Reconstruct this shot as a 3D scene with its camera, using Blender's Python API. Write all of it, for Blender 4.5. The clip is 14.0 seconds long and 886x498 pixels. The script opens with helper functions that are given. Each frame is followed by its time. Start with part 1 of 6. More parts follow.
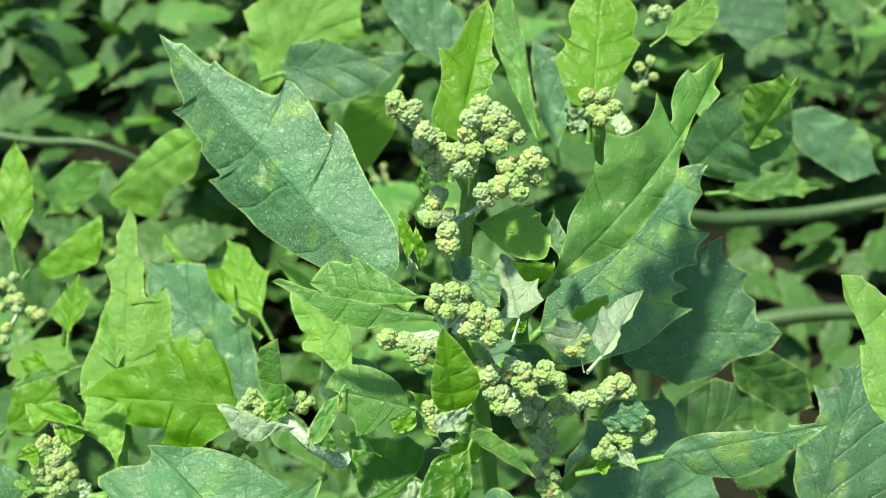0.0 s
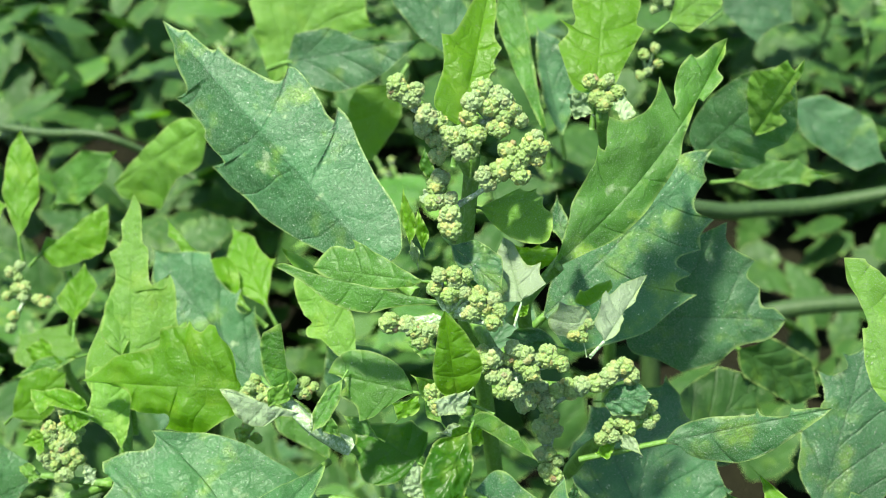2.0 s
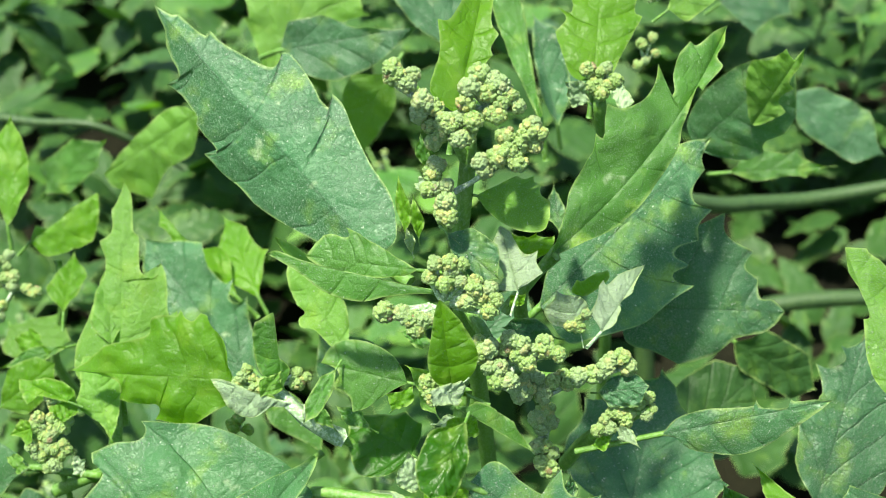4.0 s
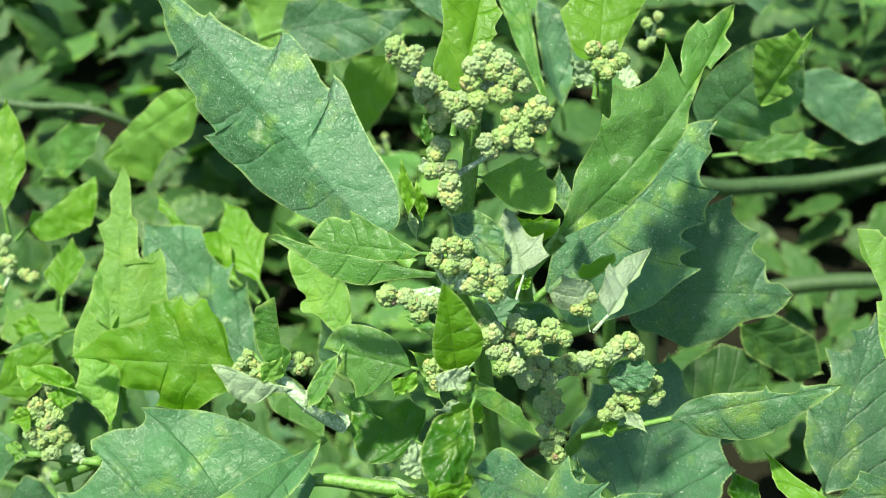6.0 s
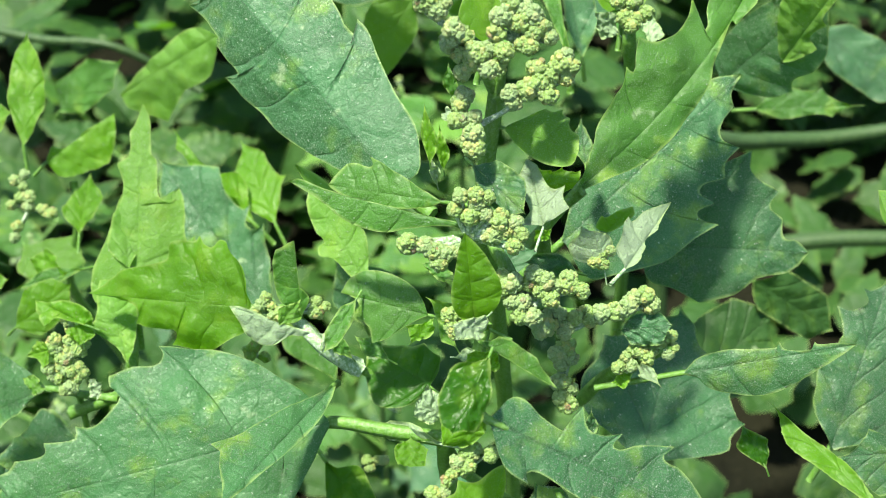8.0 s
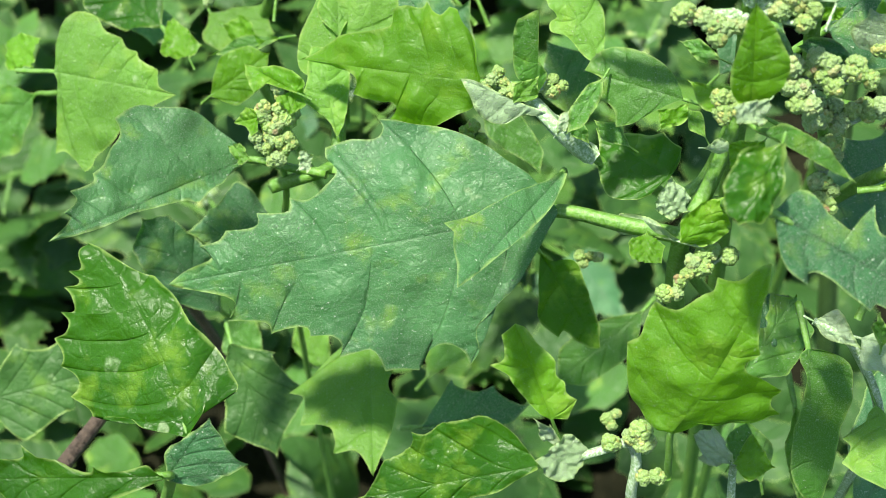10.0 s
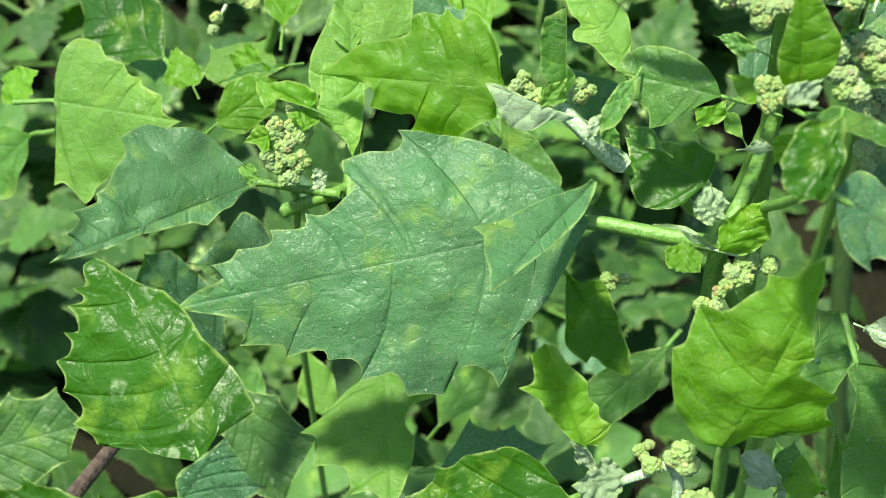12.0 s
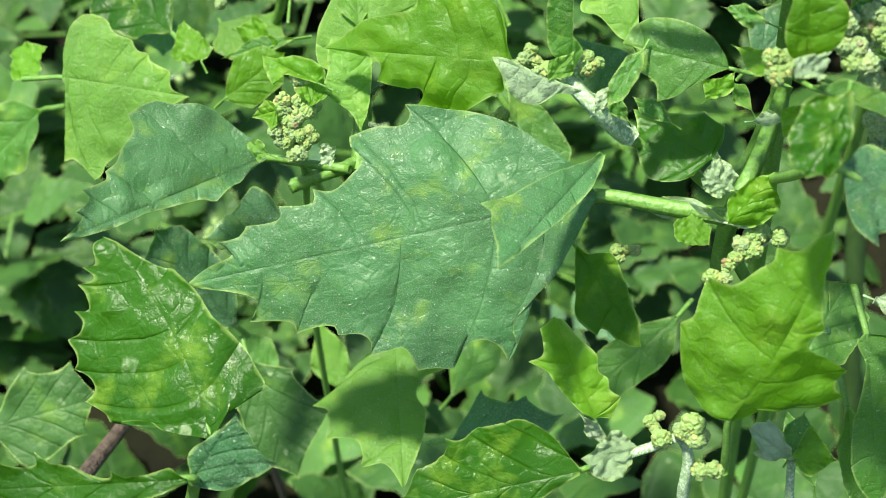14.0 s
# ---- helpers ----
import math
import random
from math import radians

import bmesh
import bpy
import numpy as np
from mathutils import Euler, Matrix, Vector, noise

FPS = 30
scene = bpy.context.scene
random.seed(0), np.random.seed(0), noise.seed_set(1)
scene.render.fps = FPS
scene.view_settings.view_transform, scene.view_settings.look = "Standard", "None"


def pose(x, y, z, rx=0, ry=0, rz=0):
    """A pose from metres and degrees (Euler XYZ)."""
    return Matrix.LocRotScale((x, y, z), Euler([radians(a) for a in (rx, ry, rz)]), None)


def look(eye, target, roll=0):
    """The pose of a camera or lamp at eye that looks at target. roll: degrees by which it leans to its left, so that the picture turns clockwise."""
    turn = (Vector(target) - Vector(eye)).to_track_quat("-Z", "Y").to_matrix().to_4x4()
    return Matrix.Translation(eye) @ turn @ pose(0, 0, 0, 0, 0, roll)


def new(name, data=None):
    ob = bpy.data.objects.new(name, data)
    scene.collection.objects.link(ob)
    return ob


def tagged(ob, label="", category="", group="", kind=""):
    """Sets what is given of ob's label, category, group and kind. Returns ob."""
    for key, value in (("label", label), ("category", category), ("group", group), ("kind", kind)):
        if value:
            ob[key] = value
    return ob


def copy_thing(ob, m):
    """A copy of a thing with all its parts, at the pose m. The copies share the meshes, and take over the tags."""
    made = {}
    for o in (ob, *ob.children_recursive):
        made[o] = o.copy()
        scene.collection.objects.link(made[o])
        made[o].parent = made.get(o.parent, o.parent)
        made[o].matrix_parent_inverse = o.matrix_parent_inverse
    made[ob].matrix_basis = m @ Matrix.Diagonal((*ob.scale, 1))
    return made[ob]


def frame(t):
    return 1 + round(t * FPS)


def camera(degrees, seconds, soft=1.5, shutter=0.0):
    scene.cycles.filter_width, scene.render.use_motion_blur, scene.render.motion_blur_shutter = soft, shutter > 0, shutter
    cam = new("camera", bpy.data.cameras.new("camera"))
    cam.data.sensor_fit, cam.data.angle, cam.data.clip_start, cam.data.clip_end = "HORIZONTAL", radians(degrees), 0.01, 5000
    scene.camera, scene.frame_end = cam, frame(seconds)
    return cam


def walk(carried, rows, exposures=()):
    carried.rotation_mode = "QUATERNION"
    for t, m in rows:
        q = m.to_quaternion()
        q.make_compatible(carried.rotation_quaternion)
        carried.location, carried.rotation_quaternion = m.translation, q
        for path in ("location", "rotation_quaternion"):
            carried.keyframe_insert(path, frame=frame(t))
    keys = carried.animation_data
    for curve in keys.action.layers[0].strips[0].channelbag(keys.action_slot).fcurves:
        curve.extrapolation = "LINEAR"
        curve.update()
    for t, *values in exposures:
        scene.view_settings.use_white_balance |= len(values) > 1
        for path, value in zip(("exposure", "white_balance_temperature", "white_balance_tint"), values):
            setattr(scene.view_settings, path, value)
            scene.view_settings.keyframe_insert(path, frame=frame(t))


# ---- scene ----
cam = camera(39.23, 14.0, soft=0.9)
cam.data.dof.use_dof = True
cam.data.dof.focus_distance, cam.data.dof.aperture_fstop = 0.178, 36
PATH = [
    (0, look((-0.0000, -0.1501, 0.4399), (0.0001, 0.0032, 0.3114), 0.02)),
    (0.5, look((0.0000, -0.1502, 0.4388), (-0.0006, 0.0032, 0.3106), -0.10)),
    (1, look((-0.0001, -0.1493, 0.4386), (0.0001, 0.0037, 0.3098), 0.17)),
    (1.5, look((0.0005, -0.1506, 0.4388), (-0.0003, 0.0026, 0.3103), -0.11)),
    (2, look((0.0012, -0.1514, 0.4385), (-0.0004, 0.0016, 0.3097), -0.46)),
    (2.5, look((0.0008, -0.1499, 0.4388), (-0.0003, 0.0023, 0.3090), -0.32)),
    (3, look((0.0048, -0.1501, 0.4351), (0.0022, 0.0026, 0.3059), -0.94)),
    (3.2, look((0.0007, -0.1502, 0.4360), (0.0004, 0.0025, 0.3068), 0.06)),
    (5.3, look((0.0006, -0.1482, 0.4343), (0.0004, 0.0034, 0.3038), 0.16)),
    (5.5, look((-0.0002, -0.1478, 0.4335), (-0.0002, 0.0034, 0.3026), 0.23)),
    (6, look((0.0000, -0.1479, 0.4336), (-0.0002, 0.0032, 0.3025), -0.04)),
    (6.5, look((0.0014, -0.1477, 0.4340), (0.0022, 0.0032, 0.3028), 0.38)),
    (7, look((0.0016, -0.1473, 0.4346), (0.0025, 0.0036, 0.3034), 0.49)),
    (7.5, look((0.0005, -0.1485, 0.4341), (0.0010, 0.0010, 0.3012), 0.72)),
    (8, look((-0.0020, -0.1480, 0.4348), (-0.0030, -0.0031, 0.2969), 1.38)),
    (8.5, look((-0.0121, -0.1472, 0.4320), (-0.0187, -0.0124, 0.2844), 1.32)),
    (9, look((-0.0170, -0.1446, 0.4298), (-0.0299, -0.0225, 0.2720), 0.50)),
    (9.2, look((-0.0178, -0.1423, 0.4292), (-0.0331, -0.0243, 0.2684), -0.04)),
    (11.3, look((-0.0297, -0.1461, 0.4054), (-0.0429, -0.0136, 0.2562), 0.27)),
    (11.5, look((-0.0288, -0.1461, 0.4052), (-0.0429, -0.0130, 0.2566), -0.04)),
    (12, look((-0.0287, -0.1472, 0.4056), (-0.0417, -0.0129, 0.2580), 0.26)),
    (12.5, look((-0.0285, -0.1472, 0.4065), (-0.0405, -0.0138, 0.2580), 0.41)),
    (13, look((-0.0282, -0.1469, 0.4070), (-0.0414, -0.0151, 0.2571), -0.19)),
    (13.5, look((-0.0286, -0.1470, 0.4076), (-0.0401, -0.0163, 0.2566), 0.29)),
    (14, look((-0.0278, -0.1458, 0.4068), (-0.0429, -0.0163, 0.2552), -1.15)),
]
walk(cam, PATH, exposures=((0, 0.94, 6650, 4), (14, 0.94, 6650, 4)))

# ---- light ----
world = bpy.data.worlds.new("sky")
scene.world = world
world.use_nodes = True
sky = world.node_tree.nodes.new("ShaderNodeTexSky")
sky.sky_type, sky.sun_disc = "NISHITA", False
sky.sun_elevation, sky.sun_rotation = radians(73), radians(-106)
background = world.node_tree.nodes["Background"]
background.inputs["Strength"].default_value = 0.12
world.node_tree.links.new(sky.outputs["Color"], background.inputs["Color"])
sun = new("sun", bpy.data.lights.new("sun", "SUN"))
sun.data.energy, sun.data.angle, sun.data.color = 5.0, radians(4), (1.0, 0.97, 0.85)
sun.matrix_world = look((-0.28, -0.08, 0.955), (0, 0, 0))


# ---- materials ----
def nodes_of(name):
    m = bpy.data.materials.new(name)
    m.use_nodes = True
    return m, m.node_tree.nodes, m.node_tree.links, m.node_tree.nodes["Principled BSDF"]


def put(nodes, links, kind, links_in=(), **values):
    n = nodes.new(kind)
    for key, value in values.items():
        if key in ("operation", "blend_type", "data_type", "noise_dimensions", "feature"):
            if key == "operation":
                n.operation = value
            elif key == "blend_type":
                n.blend_type = value
            elif key == "data_type":
                n.data_type = value
            elif key == "feature":
                n.feature = value
        else:
            n.inputs[key.replace("_", " ")].default_value = value
    for socket, source in links_in:
        links.new(source, n.inputs[socket])
    return n


def math_node(nodes, links, op, a, b=None, c=None):
    n = nodes.new("ShaderNodeMath")
    n.operation = op
    for slot, v in enumerate((a, b, c)):
        if v is None:
            continue
        if isinstance(v, (int, float)):
            n.inputs[slot].default_value = v
        else:
            links.new(v, n.inputs[slot])
    return n.outputs[0]


def blend(nodes, links, factor, a, b):
    n = nodes.new("ShaderNodeMix")
    n.data_type = "RGBA"
    for slot, v in ((0, factor), (6, a), (7, b)):
        if isinstance(v, (int, float)):
            n.inputs[slot].default_value = v
        elif isinstance(v, tuple):
            n.inputs[slot].default_value = (*v, 1)
        else:
            links.new(v, n.inputs[slot])
    return n.outputs[2]


def span(nodes, links, value, low, high, to_low=0.0, to_high=1.0):
    n = nodes.new("ShaderNodeMapRange")
    for slot, v in enumerate((value, low, high, to_low, to_high)):
        if isinstance(v, (int, float)):
            n.inputs[slot].default_value = v
        else:
            links.new(v, n.inputs[slot])
    return n.outputs[0]


def noise_at(nodes, links, where, scale, detail=3.0, rough=0.55):
    n = nodes.new("ShaderNodeTexNoise")
    n.inputs["Scale"].default_value, n.inputs["Detail"].default_value, n.inputs["Roughness"].default_value = scale, detail, rough
    links.new(where, n.inputs["Vector"])
    return n.outputs["Fac"]


def leaf_material(name, base, other, vein, vein_colour, mottle, meal, through_colour, let_through, gloss):
    """A goosefoot leaf: veins along the blade, yellowish mottling, mealy white dust, light that comes through."""
    m, nodes, links, shader = nodes_of(name)
    blade_map = nodes.new("ShaderNodeUVMap")
    blade_map.uv_map = "UVMap"
    uv = blade_map.outputs[0]
    split = nodes.new("ShaderNodeSeparateXYZ")
    links.new(uv, split.inputs[0])
    across, along = split.outputs[0], split.outputs[1]
    place = nodes.new("ShaderNodeTexCoord").outputs["Object"]
    chance = nodes.new("ShaderNodeObjectInfo").outputs["Random"]
    shifted = nodes.new("ShaderNodeVectorMath")
    shifted.operation = "ADD"
    links.new(place, shifted.inputs[0])
    links.new(chance, shifted.inputs[1])
    place = shifted.outputs[0]
    wobble = math_node(nodes, links, "MULTIPLY_ADD", noise_at(nodes, links, place, 60, 3), 0.40, -0.20)
    side = math_node(nodes, links, "ABSOLUTE", across)
    rim_map = nodes.new("ShaderNodeUVMap")
    rim_map.uv_map = "Rim"
    rim_split = nodes.new("ShaderNodeSeparateXYZ")
    links.new(rim_map.outputs[0], rim_split.inputs[0])
    vein_map = nodes.new("ShaderNodeUVMap")
    vein_map.uv_map = "Vein"
    vein_split = nodes.new("ShaderNodeSeparateXYZ")
    links.new(vein_map.outputs[0], vein_split.inputs[0])
    # middle vein, finer towards the tip
    from_middle = math_node(nodes, links, "MULTIPLY", side, rim_split.outputs[1])
    middle = span(nodes, links, from_middle, 0.00008, span(nodes, links, along, 0, 1, 0.00036, 0.00014), 1, 0)
    # side veins: one at each whole number of the first vein coordinate, the second gives their spacing
    beat = math_node(nodes, links, "FRACT", math_node(nodes, links, "ADD", math_node(nodes, links, "ADD", vein_split.outputs[0], wobble), 0.5))
    off = math_node(nodes, links, "ABSOLUTE", math_node(nodes, links, "SUBTRACT", beat, 0.5))
    veins = span(nodes, links, math_node(nodes, links, "MULTIPLY", off, vein_split.outputs[1]), 0.00003, 0.00017, 1, 0)
    net = nodes.new("ShaderNodeTexVoronoi")
    net.feature = "DISTANCE_TO_EDGE"
    net.inputs["Scale"].default_value = 420
    links.new(place, net.inputs["Vector"])
    fine = span(nodes, links, net.outputs["Distance"], 0.0, 0.12, 1, 0)
    lines = math_node(nodes, links, "MAXIMUM", middle, math_node(nodes, links, "MULTIPLY", veins, 0.75))
    large = noise_at(nodes, links, place, 55, 3)
    small = noise_at(nodes, links, place, 420, 4, 0.65)
    tone = blend(nodes, links, span(nodes, links, large, 0.35, 0.68), base, other)
    patches = span(nodes, links, noise_at(nodes, links, place, 135, 4, 0.6), 0.56, 0.72, 0, mottle)
    tone = blend(nodes, links, patches, tone, (0.25, 0.42, 0.04))
    blots = math_node(nodes, links, "MULTIPLY", span(nodes, links, noise_at(nodes, links, place, 210, 2, 0.5), 0.70, 0.76, 0, 0.7),
                      span(nodes, links, noise_at(nodes, links, place, 900, 3, 0.7), 0.38, 0.55, 0.2, 1))
    tone = blend(nodes, links, blots, tone, (0.40, 0.52, 0.28))
    tone = blend(nodes, links, math_node(nodes, links, "MULTIPLY", lines, vein), tone, vein_colour)
    tone = blend(nodes, links, math_node(nodes, links, "MULTIPLY", fine, 0.09), tone, vein_colour)
    dust = math_node(nodes, links, "MULTIPLY", span(nodes, links, noise_at(nodes, links, place, 5200, 2, 0.7), 0.50, 0.70),
                     span(nodes, links, noise_at(nodes, links, place, 70, 3), 0.35, 0.7, meal * 0.2, meal * 0.85))
    tone = blend(nodes, links, dust, tone, (0.62, 0.70, 0.56))
    specks = span(nodes, links, noise_at(nodes, links, place, 2300, 1, 0.5), 0.71, 0.75, 0, min(0.8, meal))
    tone = blend(nodes, links, specks, tone, (0.66, 0.74, 0.58))
    from_rim = math_node(nodes, links, "MULTIPLY", rim_split.outputs[0], rim_split.outputs[1])
    rim_width = span(nodes, links, noise_at(nodes, links, place, 330, 2), 0.35, 0.65, 0.00012, 0.00055)
    tone = blend(nodes, links, span(nodes, links, from_rim, 0.0, rim_width, 0.6, 0), tone, (0.42, 0.56, 0.16))
    bright = span(nodes, links, chance, 0, 1, 0.82, 1.18)
    hue = nodes.new("ShaderNodeHueSaturation")
    links.new(tone, hue.inputs["Color"])
    links.new(bright, hue.inputs["Value"])
    links.new(hue.outputs[0], shader.inputs["Base Color"])
    links.new(span(nodes, links, small, 0.3, 0.7, gloss - 0.08, gloss + 0.12), shader.inputs["Roughness"])
    shader.inputs["Specular IOR Level"].default_value = 0.5 if meal > 0.5 else 0.33
    groove = math_node(nodes, links, "MAXIMUM", span(nodes, links, from_middle, 0.0, 0.0007, 1, 0),
                       span(nodes, links, math_node(nodes, links, "MULTIPLY", off, vein_split.outputs[1]), 0.0, 0.0006, 1, 0))
    height = math_node(nodes, links, "MULTIPLY_ADD", math_node(nodes, links, "POWER", groove, 2.0), -0.15, math_node(nodes, links, "MULTIPLY", small, 0.4))
    height = math_node(nodes, links, "MULTIPLY_ADD", fine, -0.06, height)
    grown = span(nodes, links, rim_split.outputs[1], 0.012, 0.050)
    swell = math_node(nodes, links, "MULTIPLY", math_node(nodes, links, "POWER", math_node(nodes, links, "MULTIPLY", off, 2.0), 0.6), math_node(nodes, links, "MULTIPLY", grown, 0.6))
    height = math_node(nodes, links, "MULTIPLY_ADD", swell, span(nodes, links, side, 0.02, 0.10), height)
    height = math_node(nodes, links, "MULTIPLY_ADD", noise_at(nodes, links, place, 190, 2, 0.5), math_node(nodes, links, "MULTIPLY_ADD", grown, 1.2, 0.3), height)
    height = math_node(nodes, links, "MULTIPLY_ADD", noise_at(nodes, links, place, 1300, 3, 0.6), 0.06 + 0.13 * min(meal, 1.0), height)
    height = math_node(nodes, links, "MULTIPLY_ADD", dust, 0.3, height)
    height = math_node(nodes, links, "MULTIPLY_ADD", specks, 0.4, height)
    bump = nodes.new("ShaderNodeBump")
    bump.inputs["Strength"].default_value, bump.inputs["Distance"].default_value = 1.0, 0.0009
    links.new(height, bump.inputs["Height"])
    links.new(bump.outputs[0], shader.inputs["Normal"])
    clear = nodes.new("ShaderNodeBsdfTranslucent")
    glow = blend(nodes, links, math_node(nodes, links, "MULTIPLY", lines, 0.12), through_colour, (0.10, 0.2, 0.02))
    links.new(glow, clear.inputs["Color"])
    mix = nodes.new("ShaderNodeMixShader")
    mix.inputs[0].default_value = let_through
    links.new(shader.outputs[0], mix.inputs[1])
    links.new(clear.outputs[0], mix.inputs[2])
    links.new(mix.outputs[0], nodes["Material Output"].inputs["Surface"])
    return m


# lower leaves with the shade put into their green, then blue-green, sea-green, mid-green, yellow-green, light green and
# mealy silver leaves
O = leaf_material("leaf_shade_dark", (0.024, 0.074, 0.012), (0.040, 0.112, 0.018), 0.3, (0.030, 0.080, 0.014), 0.25, 0.08, (0.07, 0.22, 0.008), 0.16, 0.50)
D = leaf_material("leaf_blue_green", (0.038, 0.134, 0.046), (0.060, 0.185, 0.064), 0.42, (0.014, 0.050, 0.016), 0.6, 0.75, (0.10, 0.36, 0.02), 0.22, 0.40)
S = leaf_material("leaf_sea_green", (0.056, 0.182, 0.058), (0.084, 0.238, 0.074), 0.30, (0.022, 0.085, 0.022), 0.75, 0.75, (0.12, 0.38, 0.02), 0.26, 0.38)
G = leaf_material("leaf_green", (0.054, 0.178, 0.018), (0.088, 0.245, 0.030), 0.3, (0.085, 0.225, 0.030), 1.0, 0.55, (0.17, 0.45, 0.006), 0.34, 0.40)
K = leaf_material("leaf_deep_green", (0.018, 0.082, 0.002), (0.032, 0.122, 0.003), 0.18, (0.044, 0.130, 0.008), 0.55, 0.08, (0.15, 0.40, 0.003), 0.36, 0.32)
B = leaf_material("leaf_yellow_green", (0.088, 0.245, 0.005), (0.135, 0.325, 0.010), 0.25, (0.150, 0.330, 0.022), 0.6, 0.25, (0.27, 0.56, 0.004), 0.42, 0.34)
L = leaf_material("leaf_light_green", (0.108, 0.265, 0.026), (0.150, 0.325, 0.042), 0.35, (0.160, 0.330, 0.055), 0.6, 0.42, (0.23, 0.49, 0.01), 0.38, 0.44)
P = leaf_material("leaf_mealy", (0.310, 0.460, 0.220), (0.460, 0.590, 0.370), 0.3, (0.18, 0.31, 0.10), 0.2, 1.30, (0.24, 0.40, 0.06), 0.25, 0.62)


def stem_material(name, base, other, meal):
    m, nodes, links, shader = nodes_of(name)
    place = nodes.new("ShaderNodeTexCoord").outputs["Object"]
    long_place = nodes.new("ShaderNodeMapping")
    long_place.inputs["Scale"].default_value = (1, 1, 0.12)
    links.new(place, long_place.inputs[0])
    tone = blend(nodes, links, span(nodes, links, noise_at(nodes, links, long_place.outputs[0], 900, 3), 0.4, 0.65), base, other)
    dust = span(nodes, links, noise_at(nodes, links, place, 2200, 3, 0.7), 0.46, 0.66, 0, meal)
    tone = blend(nodes, links, dust, tone, (0.62, 0.70, 0.58))
    links.new(tone, shader.inputs["Base Color"])
    shader.inputs["Roughness"].default_value = 0.5
    bump = nodes.new("ShaderNodeBump")
    bump.inputs["Strength"].default_value, bump.inputs["Distance"].default_value = 0.5, 0.0004
    links.new(noise_at(nodes, links, place, 1500, 4), bump.inputs["Height"])
    links.new(bump.outputs[0], shader.inputs["Normal"])
    return m


STEM = stem_material("stem_green", (0.085, 0.21, 0.018), (0.130, 0.28, 0.030), 0.14)
# the second is stem green darkened to stand in for shade
DARK_STEM = stem_material("stem_shade_dark", (0.028, 0.070, 0.012), (0.050, 0.100, 0.018), 0.05)
PALE = stem_material("stem_mealy", (0.18, 0.30, 0.12), (0.28, 0.40, 0.20), 0.85)


def flower_material():
    """Mealy flower buds: pale green, yellowish tops, a few of them pink or brown. Knots are modelled in units of their radius."""
    m, nodes, links, shader = nodes_of("flower_bud")
    place = nodes.new("ShaderNodeTexCoord").outputs["Object"]
    island = nodes.new("ShaderNodeNewGeometry").outputs["Random Per Island"]
    chance = nodes.new("ShaderNodeObjectInfo").outputs["Random"]
    both = math_node(nodes, links, "FRACT", math_node(nodes, links, "MULTIPLY_ADD", chance, 7.3, island))
    tone = blend(nodes, links, both, (0.32, 0.52, 0.10), (0.45, 0.61, 0.15))
    tone = blend(nodes, links, span(nodes, links, both, 0.74, 0.86), tone, (0.62, 0.62, 0.16))
    tone = blend(nodes, links, math_node(nodes, links, "MULTIPLY", span(nodes, links, both, 0.955, 0.965), span(nodes, links, chance, 0.55, 0.65, 0, 0.9)), tone, (0.46, 0.24, 0.13))
    tone = blend(nodes, links, span(nodes, links, noise_at(nodes, links, place, 2.6, 3), 0.42, 0.58, 0, 0.4), tone, (0.20, 0.38, 0.08))
    tone = blend(nodes, links, span(nodes, links, math_node(nodes, links, "FRACT", math_node(nodes, links, "MULTIPLY", chance, 17.7)), 0.45, 0.75, 0, 0.5), tone, (0.38, 0.52, 0.26))
    dust = span(nodes, links, noise_at(nodes, links, place, 8.5, 3, 0.8), 0.48, 0.58, 0, 0.48)
    tone = blend(nodes, links, dust, tone, (0.70, 0.80, 0.55))
    links.new(tone, shader.inputs["Base Color"])
    shader.inputs["Roughness"].default_value = 0.5
    bump = nodes.new("ShaderNodeBump")
    bump.inputs["Strength"].default_value, bump.inputs["Distance"].default_value = 1.0, 0.00022
    links.new(noise_at(nodes, links, place, 8.5, 3, 0.8), bump.inputs["Height"])
    links.new(bump.outputs[0], shader.inputs["Normal"])
    clear = nodes.new("ShaderNodeBsdfTranslucent")
    links.new(tone, clear.inputs["Color"])
    mix = nodes.new("ShaderNodeMixShader")
    mix.inputs[0].default_value = 0.3
    links.new(shader.outputs[0], mix.inputs[1])
    links.new(clear.outputs[0], mix.inputs[2])
    links.new(mix.outputs[0], nodes["Material Output"].inputs["Surface"])
    return m


BUD = flower_material()


def soil_material():
    m, nodes, links, shader = nodes_of("soil")
    place = nodes.new("ShaderNodeTexCoord").outputs["Object"]
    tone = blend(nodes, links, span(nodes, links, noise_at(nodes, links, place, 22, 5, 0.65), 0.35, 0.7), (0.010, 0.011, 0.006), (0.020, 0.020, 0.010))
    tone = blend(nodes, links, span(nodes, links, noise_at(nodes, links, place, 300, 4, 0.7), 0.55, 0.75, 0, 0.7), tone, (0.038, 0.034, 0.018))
    links.new(tone, shader.inputs["Base Color"])
    shader.inputs["Specular IOR Level"].default_value = 0.1
    shader.inputs["Roughness"].default_value = 0.9
    bump = nodes.new("ShaderNodeBump")
    bump.inputs["Strength"].default_value, bump.inputs["Distance"].default_value = 1.0, 0.006
    links.new(noise_at(nodes, links, place, 120, 6, 0.7), bump.inputs["Height"])
    links.new(bump.outputs[0], shader.inputs["Normal"])
    return m


